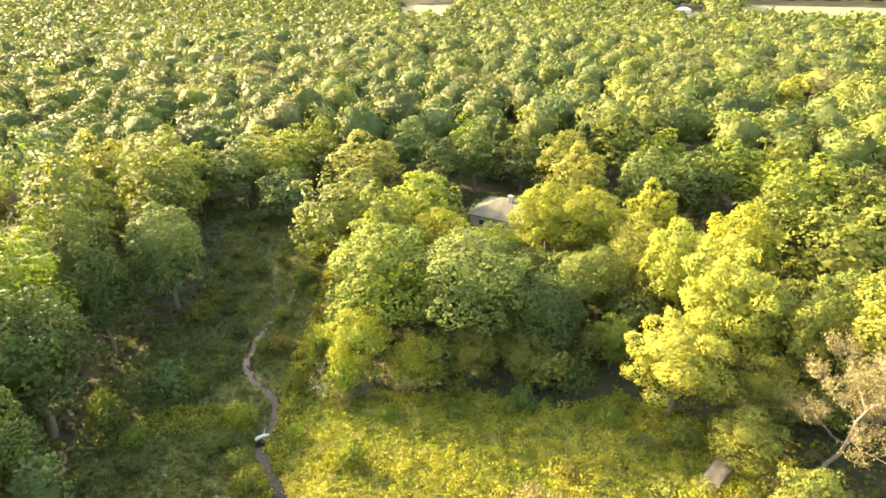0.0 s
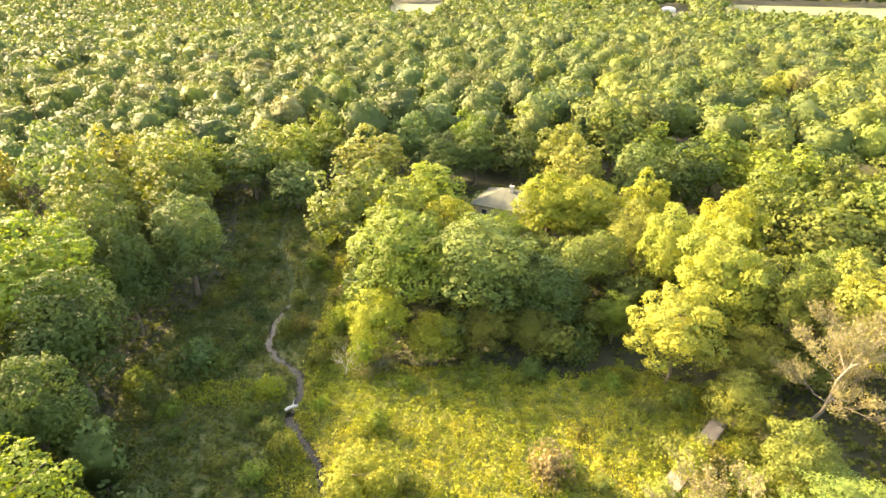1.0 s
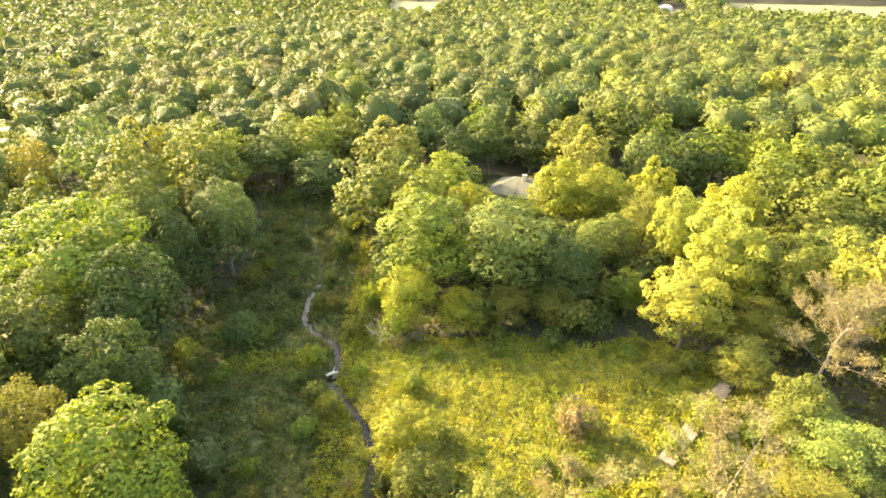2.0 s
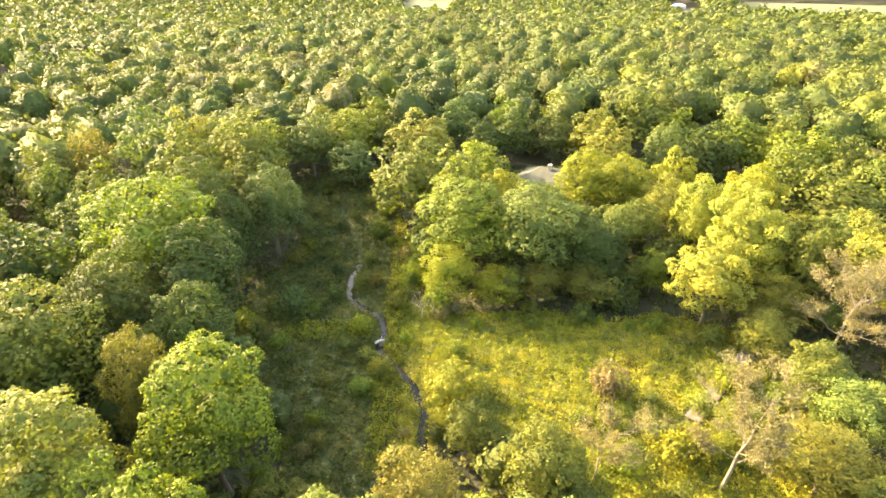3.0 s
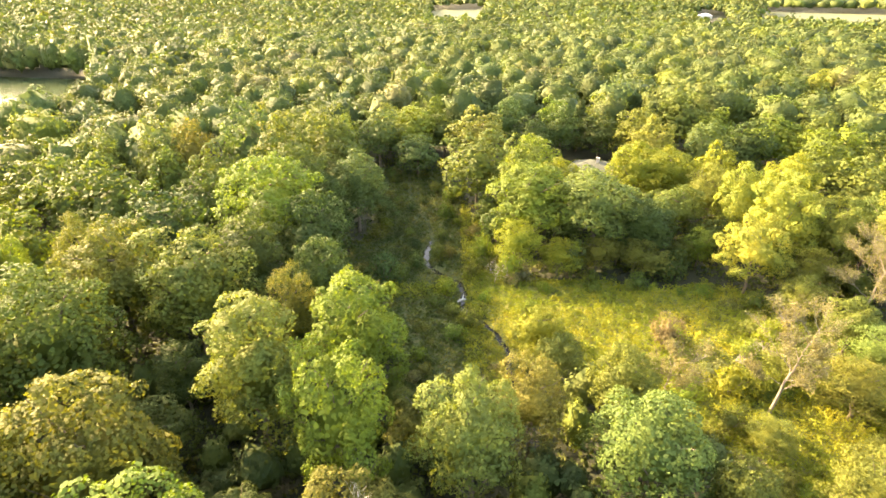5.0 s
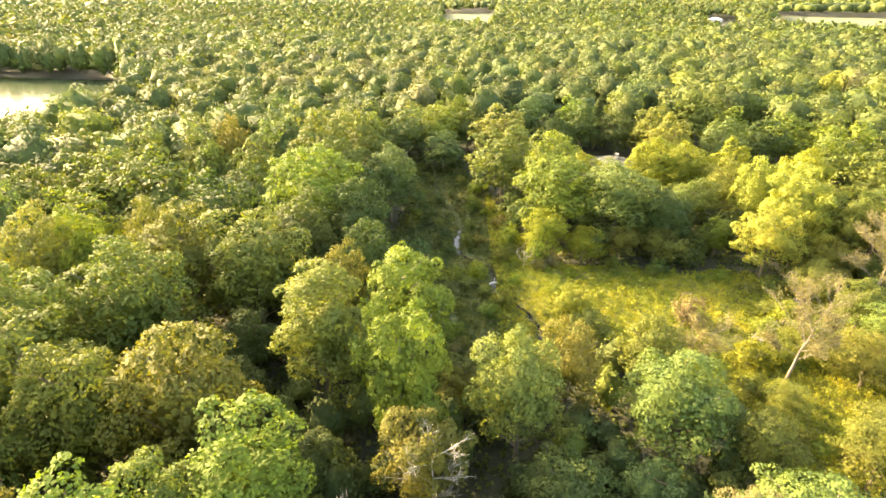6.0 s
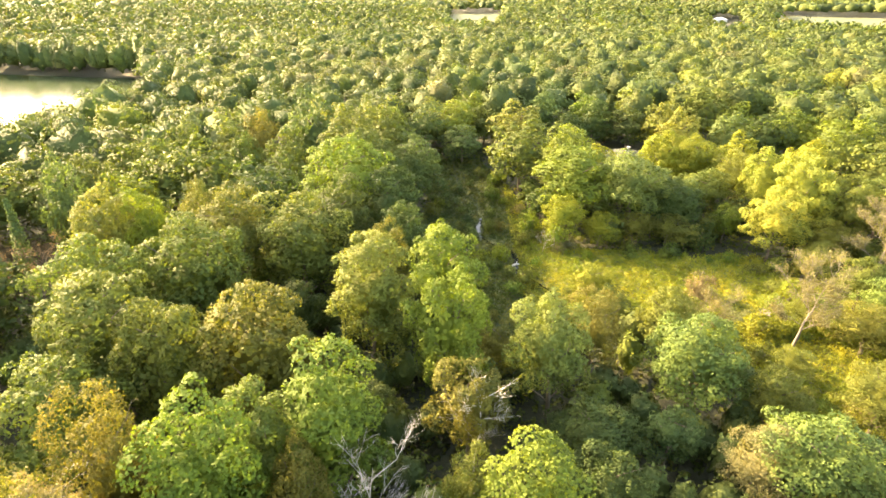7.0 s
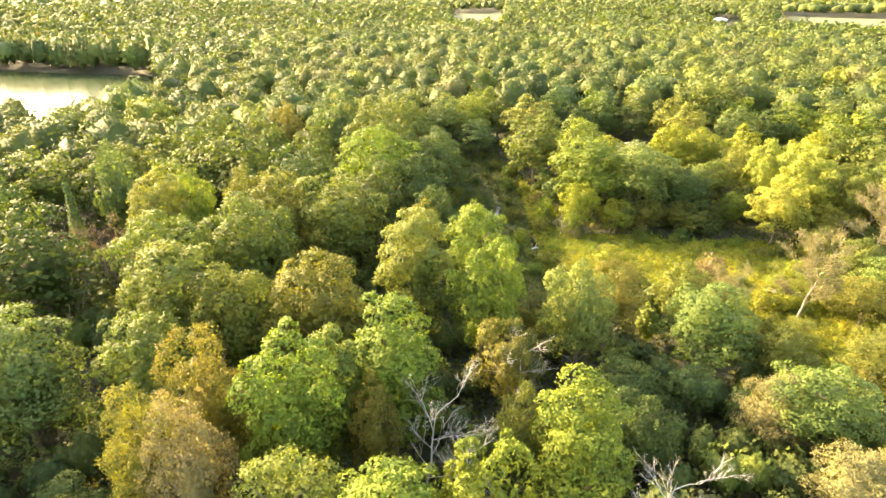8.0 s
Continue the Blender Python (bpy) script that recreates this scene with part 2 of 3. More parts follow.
flat_sheet("lake_water", LAKE, -0.3, LAKE_WATER, "calm pale lake that mirrors the bright sky", "lake")
FIELDS = [[(-58, 640), (5, 640), (30, 960), (-66, 960)], [(330, 660), (530, 490), (790, 700), (470, 890)]]
CLEAR = FIELDS + [[(250, 610), (282, 588), (368, 800), (320, 830)]]


def field_sheet(poly, n=12):
    """A field that follows the swell of the ground."""
    a, b, c, d = [Vector((x, y, 0)) for x, y in poly]
    v = []
    for i in range(n + 1):
        for k in range(n + 1):
            p = a.lerp(b, k / n).lerp(d.lerp(c, k / n), i / n)
            v.append((p.x, p.y, ground_z(p.x, p.y) + 0.8))
    f = [(i * (n + 1) + k, i * (n + 1) + k + 1, (i + 1) * (n + 1) + k + 1, (i + 1) * (n + 1) + k) for i in range(n) for k in range(n)]
    tagged(new("field", mesh_object("field", v, f, FIELD, True)), "open pale mown field between far woods", "field", kind="structure")


for poly in FIELDS:
    field_sheet(poly)


# ---- how plants are made ----
def unit(v):
    return v / np.maximum(np.linalg.norm(v, axis=-1, keepdims=True), 1e-9)


def leaves(rng, at, out, size, jitter, long=1.0):
    """Folded leaf sprays at the places at, facing roughly out; returns verts, faces and soft normals."""
    n = len(at)
    out = unit(out)
    nrm = unit(out + jitter * rng.normal(size=(n, 3)))
    nrm *= np.where((nrm * out).sum(1) < 0, -1.0, 1.0)[:, None]
    u = unit(np.cross(nrm, rng.normal(size=(n, 3))))
    v = np.cross(nrm, u)
    s = (size * rng.uniform(0.65, 1.35, n))[:, None]
    fold = nrm * s * 0.14
    verts = np.stack([at - u * s * 0.5 * long, at - v * s * 0.44 - fold, at + u * s * 0.5 * long, at + v * s * 0.44 - fold], axis=1).reshape(-1, 3)
    return verts, np.arange(4 * n).reshape(n, 4), np.repeat(unit(out * 0.5 + nrm * 0.5), 4, 0)


def ball(rng, n, low=-1.0):
    """n directions, none steeper downwards than low."""
    z = rng.uniform(low, 1, n)
    a = rng.uniform(0, 2 * math.pi, n)
    r = np.sqrt(1 - z * z)
    return np.stack([r * np.cos(a), r * np.sin(a), z], axis=1)


def ico(level):
    bm = bmesh.new()
    bmesh.ops.create_icosphere(bm, subdivisions=level, radius=1)
    v, f = np.array([v.co[:] for v in bm.verts]), np.array([[v.index for v in face.verts] for face in bm.faces])
    bm.free()
    return v, f


ICO = {k: ico(k) for k in (1, 2, 3)}


def crown_form(rng, r, half, lobes, rad, clumps, clump, gap):
    """Middles and sizes of the lobes of a crown about its own middle, and of the clumps of twigs that stand out of them."""
    i = np.arange(lobes) + 0.5
    z = 1 - i / lobes * 1.6
    a = i * 2.39996 + rng.uniform(0, 6)
    q = np.sqrt(np.maximum(0, 1 - z * z))
    d = unit(np.stack([q * np.cos(a), q * np.sin(a), z], axis=1) + rng.normal(size=(lobes, 3)) * 0.22)
    p, w = rng.uniform(0, 6, 2)
    skew = 1 + 0.13 * np.sin(a + p) + 0.1 * np.sin(2 * a + w) + rng.normal(size=lobes) * 0.11
    wide = 1 + 0.12 * np.clip(-d[:, 2] / 0.6, 0, 1)
    cen = d * skew[:, None] * np.stack([(r - rad) * wide, (r - rad) * wide, np.full(lobes, half - rad)], axis=1)
    size = rad * rng.uniform(0.62, 1.35, lobes)
    keep = rng.uniform(size=lobes) >= gap
    cen, size = cen[keep], size[keep]
    own = rng.integers(0, len(cen), clumps)
    k = unit(ball(rng, clumps, -0.5) + unit(cen[own]) * 0.7)
    return np.concatenate([cen, cen[own] + k * size[own][:, None] * rng.uniform(0.85, 1.12, (clumps, 1))]), np.concatenate([size, clump * rng.uniform(0.6, 1.4, clumps)])


def crown_parts(rng, r, half, form, base, count, size, level, jitter, loose, tuck=0.6):
    """A closed heart, and leaf sprays over every lobe and clump: verts, triangles, normals."""
    cen, rad = form
    iv, fi = ICO[level]
    b = iv @ cen.T
    disc = b * b - (cen * cen).sum(1)[None] + (rad * rad)[None]
    reach = np.where(disc > 0, b + np.sqrt(np.maximum(disc, 0)), 0).max(1)
    heart = iv * np.maximum(reach * tuck, base / np.sqrt((iv[:, 0] ** 2 + iv[:, 1] ** 2) / r ** 2 + iv[:, 2] ** 2 / half ** 2))[:, None]
    many = count * 3
    own = rng.choice(len(cen), many, p=rad ** 2 / (rad ** 2).sum())
    q = unit(ball(rng, many, -0.7) + unit(cen[own]) * 0.35 + np.array([0, 0, 0.15]))
    at = cen[own] + q * (rad[own] * rng.uniform(0.9, 1.06, many))[:, None]
    gap2 = (at * at).sum(1)[:, None] + (cen * cen).sum(1)[None] - 2 * at @ cen.T
    show = np.nonzero((gap2 > (0.86 * rad[None]) ** 2).all(1))[0][:count]
    at, q = at[show], q[show]
    at = at + rng.normal(size=at.shape) * loose
    sprays = count // 9 if tuck < 0.7 else 0
    k = ball(rng, sprays, -0.75)
    deep = k * rng.uniform(0.5, 0.8, (sprays, 1)) * np.array([r, r, half])
    sizes = np.concatenate([np.full(len(at), size), np.full(sprays, size * 2.0)])
    lv, lf, ln = leaves(rng, np.concatenate([at, deep]), np.concatenate([q * 0.8 + 0.25 * unit(at), k]), sizes, jitter)
    n = len(iv)
    return np.concatenate([heart, lv]), np.concatenate([fi, lf[:, [0, 1, 2]] + n, lf[:, [0, 2, 3]] + n]), np.concatenate([iv, ln])


def crown_mesh(name, seed, r, z0, z1, lobes, count, size, lobe=1.7, clumps=170, clump=0.62, gap=0.0, base=0.3, jitter=0.5, level=3, loose=0.1, tuck=0.45):
    """A crown between the heights z0 and z1: lobes, clumps on the lobes, leaf sprays on the clumps."""
    rng = np.random.default_rng(seed)
    mid, half = z0 + (z1 - z0) * 0.45, (z1 - z0) * 0.55
    v, f, n = crown_parts(rng, r, half, crown_form(rng, r, half, lobes, lobe, clumps, clump, gap), base, count, size, level, jitter, loose, tuck)
    return mesh_object(name, v + np.array([0, 0, mid]), f, LEAF, normals=n)


def tube(verts, faces, pts, radii, sides):
    base = len(verts)
    for i, (p, q) in enumerate(zip(pts, radii)):
        way = (Vector(pts[min(i + 1, len(pts) - 1)]) - Vector(pts[max(i - 1, 0)])).normalized()
        u = way.orthogonal().normalized()
        w = way.cross(u)
        for k in range(sides):
            a = 2 * math.pi * k / sides
            verts.append(tuple(Vector(p) + (u * math.cos(a) + w * math.sin(a)) * q))
    for i in range(len(pts) - 1):
        for k in range(sides):
            a, b = base + i * sides + k, base + i * sides + (k + 1) % sides
            faces.append((a, b, b + sides, a + sides))


def bend(rnd, a, b, n, wob):
    a, b = Vector(a), Vector(b)
    d = (b - a).length * wob
    return [a.lerp(b, k / n) + Vector((rnd.uniform(-d, d), rnd.uniform(-d, d), rnd.uniform(-d, d) * 0.5)) * (0 if k == 0 else 1) for k in range(n + 1)]


def trunk_mesh(name, seed, r, z0, z1, girth, limbs=6, sides=6, mat=None):
    rnd = random.Random(seed)
    v, f = [], []
    stem = bend(rnd, (0, 0, -0.6), (rnd.uniform(-.6, .6), rnd.uniform(-.6, .6), z1 * 0.8), 5, 0.02)
    tube(v, f, stem, [girth * k for k in (1.35, 0.9, 0.75, 0.55, 0.35, 0.1)], sides)
    for i in range(limbs):
        a = i * 2.4 + rnd.uniform(-.4, .4)
        s = stem[1 + i % 4].lerp(stem[2 + i % 4], rnd.random())
        e = Vector((math.cos(a) * r * 0.7, math.sin(a) * r * 0.7, min(z1 * 0.9, s.z + (z1 - z0) * rnd.uniform(0.2, 0.5))))
        tube(v, f, bend(rnd, s, e, 3, 0.06), [girth * k for k in (0.45, 0.3, 0.2, 0.06)], max(3, sides - 2))
    return mesh_object(name, v, f, mat or BARK, True)


def branch_meshes(seed, h, r, girth, mat, fine=3, twigs=4):
    """Bare trunk, and the branches with their twigs."""
    rnd = random.Random(seed)
    tv, tf, limbs = [], [], []
    stem = bend(rnd, (0, 0, -0.6), (rnd.uniform(.4, 1.6), rnd.uniform(-.6, .6), h * 0.78), 6, 0.02)
    tube(tv, tf, stem, [girth * k for k in (1.3, 1, 0.85, 0.7, 0.5, 0.3, 0.08)], 7)

    def grow(bv, bf, s, way, length, g, level):
        e = s + way * length
        pts = bend(rnd, s, e, 3, 0.07)
        tube(bv, bf, pts, [g, g * 0.75, g * 0.5, g * 0.2], 4 if level == 0 else 3)
        if level < fine - 1:
            for _ in range(twigs):
                k = rnd.uniform(0.35, 1.0)
                p = s.lerp(e, k)
                w = (way + Vector((rnd.uniform(-1, 1), rnd.uniform(-1, 1), rnd.uniform(-0.35, 0.8))) * 0.85).normalized()
                grow(bv, bf, p, w, length * rnd.uniform(0.45, 0.7), g * 0.58, level + 1)

    for i in range(9):
        k = 0.38 + 0.6 * i / 9
        p = stem[int(k * 6)].lerp(stem[min(6, int(k * 6) + 1)], k * 6 % 1)
        a = i * 2.4 + rnd.uniform(-.5, .5)
        up = rnd.uniform(0.3, 1.3)
        limbs.append(([], []))
        grow(*limbs[-1], p, Vector((math.cos(a), math.sin(a), up)).normalized(), r * rnd.uniform(0.65, 1.0), girth * 0.34, 0)
    return mesh_object("trunk", tv, tf, mat, True), [mesh_object("limb", *l, mat, True) for l in limbs], [p for l in limbs for p in l[0]]


TREE_H = 20.0
near_kinds, mid_kinds, young_kinds = {}, {}, {}
for k in range(4):
    near_kinds["oak%d" % k] = (crown_mesh("crown", 10 + k, 6, 4.5, 20, 40, 9500, 0.31, clumps=120, clump=0.75), trunk_mesh("trunk", 30 + k, 6, 5, 20, 0.38), 6.0)
for k in range(3):
    near_kinds["slim%d" % k] = (crown_mesh("crown", 40 + k, 4, 5, 20, 40, 9000, 0.27, lobe=1.3, clumps=110, clump=0.6), trunk_mesh("trunk", 45 + k, 4, 5, 20, 0.28), 4.0)
for k in range(2):
    near_kinds["open%d" % k] = (crown_mesh("crown", 50 + k, 6, 5, 20, 48, 8600, 0.3, lobe=1.35, clumps=150, clump=0.6, gap=0.3, base=0.25), trunk_mesh("trunk", 60 + k, 6, 4, 20, 0.3, 8), 6.0)
for k in range(2):
    near_kinds["fine%d" % k] = (crown_mesh("crown", 70 + k, 5, 4.5, 20, 60, 9000, 0.24, lobe=1.15, clumps=260, clump=0.42, gap=0.15, base=0.3, jitter=0.8, loose=0.2), trunk_mesh("trunk", 80 + k, 5, 4, 20, 0.3, 8), 5.0)
for k in range(4):
    mid_kinds["oak%d" % k] = (crown_mesh("crown", 90 + k, 6, 3.5, 20, 40, 2900, 0.5, clumps=80, clump=0.75, level=2), trunk_mesh("trunk", 95 + k, 6, 5, 20, 0.36, 3, 4), 6.0)


for k in range(3):
    young_kinds["young%d" % k] = (crown_mesh("crown", 120 + k, 6, 1, 20, 30, 850, 1.0, lobe=1.9, clumps=60, clump=0.9, level=2, loose=0.25, tuck=0.75), trunk_mesh("trunk", 125 + k, 6, 2, 20, 0.36, 2, 4), 6.0)


def conifer_mesh(seed):
    rng = np.random.default_rng(seed)
    at, out = [], []
    for i in range(26):
        z = 3 + i * 0.66
        reach = 5.4 * (1 - (z - 2) / 19.0) + 0.3
        for b in range(9):
            a = b * 0.7 + i * 1.3 + rng.uniform(-.2, .2)
            n = 9
            d = rng.uniform(0.3, 1.0, n) * reach * rng.uniform(0.75, 1.1)
            side = rng.normal(size=n) * 0.3
            at.append(np.stack([np.cos(a) * d - np.sin(a) * side, np.sin(a) * d + np.cos(a) * side, z - 0.12 * d + rng.normal(size=n) * 0.1], axis=1))
            out.append(np.tile([math.cos(a) * 0.5, math.sin(a) * 0.5, 0.9], (n, 1)))
    v, f, n = leaves(rng, np.concatenate(at), np.concatenate(out), 0.62, 0.4, 1.2)
    return mesh_object("crown", v, f, LEAF, normals=n)


near_kinds["conifer"] = (conifer_mesh(5), trunk_mesh("trunk", 99, 0.5, 4, 20, 0.3, 2), 6.0)
SHRUBS = []
for k in range(3):
    rnd = random.Random(200 + k)
    v, f = [], []
    for i in range(6):
        a = i * 1.05 + rnd.uniform(-.3, .3)
        tube(v, f, bend(rnd, (0.1 * math.cos(a), 0.1 * math.sin(a), -0.3), (1.3 * math.cos(a), 1.3 * math.sin(a), rnd.uniform(1.8, 2.6)), 3, 0.06), [0.06, 0.05, 0.035, 0.015], 4)
    SHRUBS.append((crown_mesh("foliage", 210 + k, 2.0, -0.3, 3.2, 20, 950, 0.2, lobe=0.62, clumps=50, clump=0.3, gap=0.1, level=2, jitter=0.8, loose=0.12), mesh_object("stem", v, f, BARK, True)))

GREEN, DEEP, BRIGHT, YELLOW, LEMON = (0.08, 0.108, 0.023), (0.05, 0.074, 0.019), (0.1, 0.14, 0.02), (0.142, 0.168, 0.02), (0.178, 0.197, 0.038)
OLIVE, AMBER, TAN, PALE, BLUE = (0.1, 0.112, 0.022), (0.126, 0.126, 0.028), (0.15, 0.138, 0.066), (0.128, 0.15, 0.032), (0.072, 0.108, 0.034)
MINT = (0.1, 0.138, 0.036)
WORDS = {MINT: "pale minty green crown", GREEN: "full mid-green crown", DEEP: "dense deep green crown", BRIGHT: "bright fresh green crown", YELLOW: "yellow-green sunlit crown", LEMON: "pale lemon-yellow autumn crown", OLIVE: "olive green crown turning brown",
         AMBER: "amber and orange autumn crown", TAN: "dry tan sparse crown", PALE: "pale yellowish green crown", BLUE: "cool grey-green crown"}
placed = []
pick = random.Random(7)


def tree(x, y, h, r, colour, kind=None, where="in mixed woods", far=False, size="tall", lean=0.0):
    kinds = young_kinds if kind in young_kinds else mid_kinds if (far or near_line(x, y, PATH) > 98) and kind != "conifer" else near_kinds
    kind = kind if kind in kinds else pick.choice(["oak0", "oak1", "oak2", "oak3"])
    if kinds is near_kinds and kind.startswith("oak") and h / r > 4.0:
        kind = "slim%d" % pick.randrange(3)
    crown, stem, wide = kinds[kind]
    what = "conifer" if kind == "conifer" else "broadleaf tree"
    g = ground_z(x, y)
    ob = tagged(new("conifer" if kind == "conifer" else "tree"), "%s %s, %s, %s" % (size, what, WORDS[colour], where), "tree", "woodland trees")
    ob.matrix_basis = pose(x, y, g, lean, pick.uniform(-2, 2), pick.uniform(0, 360)) @ Matrix.Diagonal((r / wide, r / wide, (h - g) / TREE_H, 1))
    part("trunk", stem, BARK, ob)
    c = part("crown", crown, LEAF, ob)
    j = pick.uniform(0.88, 1.12)
    c.color = (colour[0] * j * pick.uniform(0.92, 1.1), colour[1] * j, colour[2] * j, 1)
    placed.append((x, y, r))
    return ob


def shrub(x, y, h, r, colour, label="leafy"):
    foliage, stems = SHRUBS[pick.randrange(3)]
    ob = tagged(new("shrub"), "%s shrub with %s among the weeds" % (label, WORDS[colour].replace("crown", "foliage")), "shrub", "valley shrubs")
    ob.matrix_basis = pose(x, y, ground_z(x, y), 0, 0, pick.uniform(0, 360)) @ Matrix.Diagonal((r / 2, r / 2, h / 3, 1))
    part("stem", stems, BARK, ob)
    part("foliage", foliage, LEAF, ob).color = (*[c * pick.uniform(0.88, 1.12) for c in colour], 1)
    placed.append((x, y, r * 0.7))
    return ob


def bare_tree(x, y, h, r, mat, seed, tuft=0, colour=TAN, label="", girth=0.2, fine=3, lean=(0, 0), twigs=4):
    """A dead or half-dead tree; tuft: how many dry leaf sprays still hang on it."""
    tm, limbs, tips = branch_meshes(seed, h, r, girth, mat, fine, twigs)
    ob = tagged(new("dead_tree"), label, "dead tree", "dead trees")
    ob.matrix_basis = pose(x, y, ground_z(x, y), lean[0], lean[1], 0)
    part("trunk", tm, mat, ob)
    for l in limbs:
        part("limb", l, mat, ob)
    if tuft:
        rng = np.random.default_rng(seed)
        p = np.array(tips)[rng.integers(0, len(tips), tuft)] + rng.normal(size=(tuft, 3)) * 0.22
        v, f, _ = leaves(rng, p, rng.normal(size=(tuft, 3)), 0.2, 0.6)
        part("crown", mesh_object("crown", v, f, LEAF), LEAF, ob, "thin dry leaves").color = (*colour, 1)
    placed.append((x, y, r * 1.25))
    return ob


# ---- trees of the far side of the valley ----
EDGE = "at the meadow edge"
tree(-17, 117, 20.5, 9, PALE, "fine0", "near the house")
tree(-4.5, 101, 17.5, 8.5, YELLOW, "open0", "near the house")
tree(-8.5, 70, 19.6, 9.4, BRIGHT, "oak1", EDGE)
tree(4.5, 68, 19.0, 9.4, MINT, "oak2", EDGE)
tree(0, 83, 16.5, 6.5, YELLOW, "oak0", "near the house")
tree(10, 84, 13.5, 4.5, BRIGHT, "fine1", "near the house")
tree(15, 66, 13.5, 6.0, DEEP, "oak3", EDGE)
tree(20.5, 92, 18, 7.2, YELLOW, "oak0", "near the house")
tree(29, 91, 17.5, 7.2, YELLOW, "oak2", "near the house")
tree(24, 75, 13, 6.0, GREEN, "oak1", EDGE)
tree(40, 61, 21, 7.0, LEMON, "open1", EDGE)
tree(30, 52.5, 15.5, 6.3, LEMON, "open0", EDGE)
tree(47, 56, 18.5, 5.0, PALE, "open1", EDGE)
tree(37, 72, 19, 5.0, LEMON, "oak3", EDGE)
tree(50, 78, 19.5, 6.2, YELLOW, "oak0", EDGE)
tree(41.5, 95, 17, 5.2, YELLOW, "fine1", EDGE)
tree(34, 80, 16, 5.5, PALE, "fine0", EDGE)
tree(44, 128, 24, 8.5, GREEN, "oak1")
tree(52, 122, 20, 7.5, BRIGHT, "oak0")
tree(35, 128, 22, 7, DEEP, "conifer", "near the house")
tree(25, 143, 20.5, 8, YELLOW, "open1")
tree(64, 112, 20.5, 9, BRIGHT, "oak0")
tree(72, 100, 20.5, 9, BRIGHT, "oak2")
tree(67, 76, 19.5, 8.5, GREEN, "oak3")
tree(57, 61, 17, 5, GREEN, "oak1", EDGE)
tree(80, 136, 21, 9, BRIGHT, "oak1")
tree(118, 184, 23, 6, LEMON, "oak0", far=True)
tree(178, 231, 22, 8, TAN, "oak1", far=True)
tree(-45, 131, 19, 6.5, PALE, "open0")
tree(-35, 110, 15, 6.2, BLUE, "oak3", "beside the creek")
tree(-42, 165, 21, 9, PALE, "oak2")
tree(-28, 126, 17, 6, GREEN, "oak1")
tree(8, 126, 20, 6, DEEP, "oak1", "behind the house")
tree(15, 136, 21, 6.5, DEEP, "conifer", "behind the house")
tree(-3, 113, 15, 4.6, DEEP, "oak2", "behind the house")
tree(0, 124, 18, 6, DEEP, "oak3", "behind the house")
tree(20, 127, 18, 7, DEEP, "oak0", "behind the house")
# low growth at the foot of that edge
for x, y, h, r, c in ((-12, 60.5, 11.5, 4.6, YELLOW), (-14, 56.5, 6, 2.6, YELLOW), (25, 62, 9, 3.0, BRIGHT), (-4, 58.5, 8, 4.0, YELLOW), (4, 60, 8, 3.4, OLIVE), (11.5, 60, 7.5, 3.6, OLIVE),
                      (18, 58, 6, 3.2, DEEP), (35.5, 44, 8.5, 3.6, PALE), (41, 51, 10, 4.4, OLIVE), (-38.5, 57, 5.5, 3.6, BLUE), (-18.5, 65, 5.5, 2.6, BRIGHT), (-26.3, 51, 3.4, 1.9, YELLOW),
                      (-11, 44.5, 3, 1.9, BRIGHT), (-28, 66, 3, 1.6, OLIVE)):
    if h > 6:
        tree(x, y, h, r, c, "fine%d" % (len(placed) % 2), EDGE, size="young")
    else:
        shrub(x, y, h, r, c)

# ---- trees of the near side ----
tree(-58.5, 57, 24, 9.6, BRIGHT, "oak1")
tree(-54, 90, 17, 6, DEEP, "oak2", "beside the creek")
tree(-57, 71, 22, 6, DEEP, "oak1", "beside the creek")
tree(-51.5, 66, 18, 5.4, DEEP, "oak0", "beside the creek")
tree(-57, 40, 21, 6, DEEP, "oak2", "beside the creek")
tree(-46, 36, 18, 5, DEEP, "oak3", "beside the creek")
tree(-47, 78, 19, 6.6, BLUE, "oak0", "beside the creek")
tree(-64, 84, 24, 8, GREEN, "oak2")
tree(-57, 101, 24.5, 8, GREEN, "oak3")
tree(-76, 96, 26, 8, BLUE, "oak0")
tree(-50, 49, 20, 7, DEEP, "oak3", "beside the creek")
tree(-90, 58, 22.5, 8.5, GREEN, "oak0")
tree(-109, 39, 24, 4, BLUE, "fine0")
tree(-113, 31, 20, 3, BLUE, "conifer")
tree(-86, 28, 23, 3.2, YELLOW, "oak3")
tree(-94, 28, 22.5, 6.4, PALE, "oak0")
tree(-81, 36, 21.5, 4.6, OLIVE, "fine1")
tree(-74, 31, 21.5, 7, OLIVE, "oak1")
tree(-62, 30, 21.5, 8, GREEN, "oak2")
tree(-74, 16, 22.5, 8, GREEN, "oak0")
tree(-84, 10, 22.5, 7.5, GREEN, "oak3")
tree(-77, 1, 22.5, 7.5, GREEN, "oak1")
tree(-67.5, -3, 22, 5.5, OLIVE, "oak2")
tree(-57.5, -1, 22, 7, OLIVE, "oak0")
tree(-47, 12, 23, 5.2, PALE, "oak3")
tree(-47, 26, 19, 3.6, AMBER, "fine1")
tree(-37.5, 21, 20.5, 6.2, BRIGHT, "oak1", "beside the creek")
tree(-36.5, 5, 22.5, 5.2, BRIGHT, "open0")
tree(-22.6, 5, 18.5, 5.0, MINT, "oak2", "beside the creek")
tree(-15.5, 12.5, 15, 4.2, AMBER, "fine0", EDGE)
tree(-9.5, 26.5, 7.5, 3.4, GREEN, "oak3", EDGE)
tree(-12.2, 31.5, 9.5, 4.0, YELLOW, "open1", EDGE)
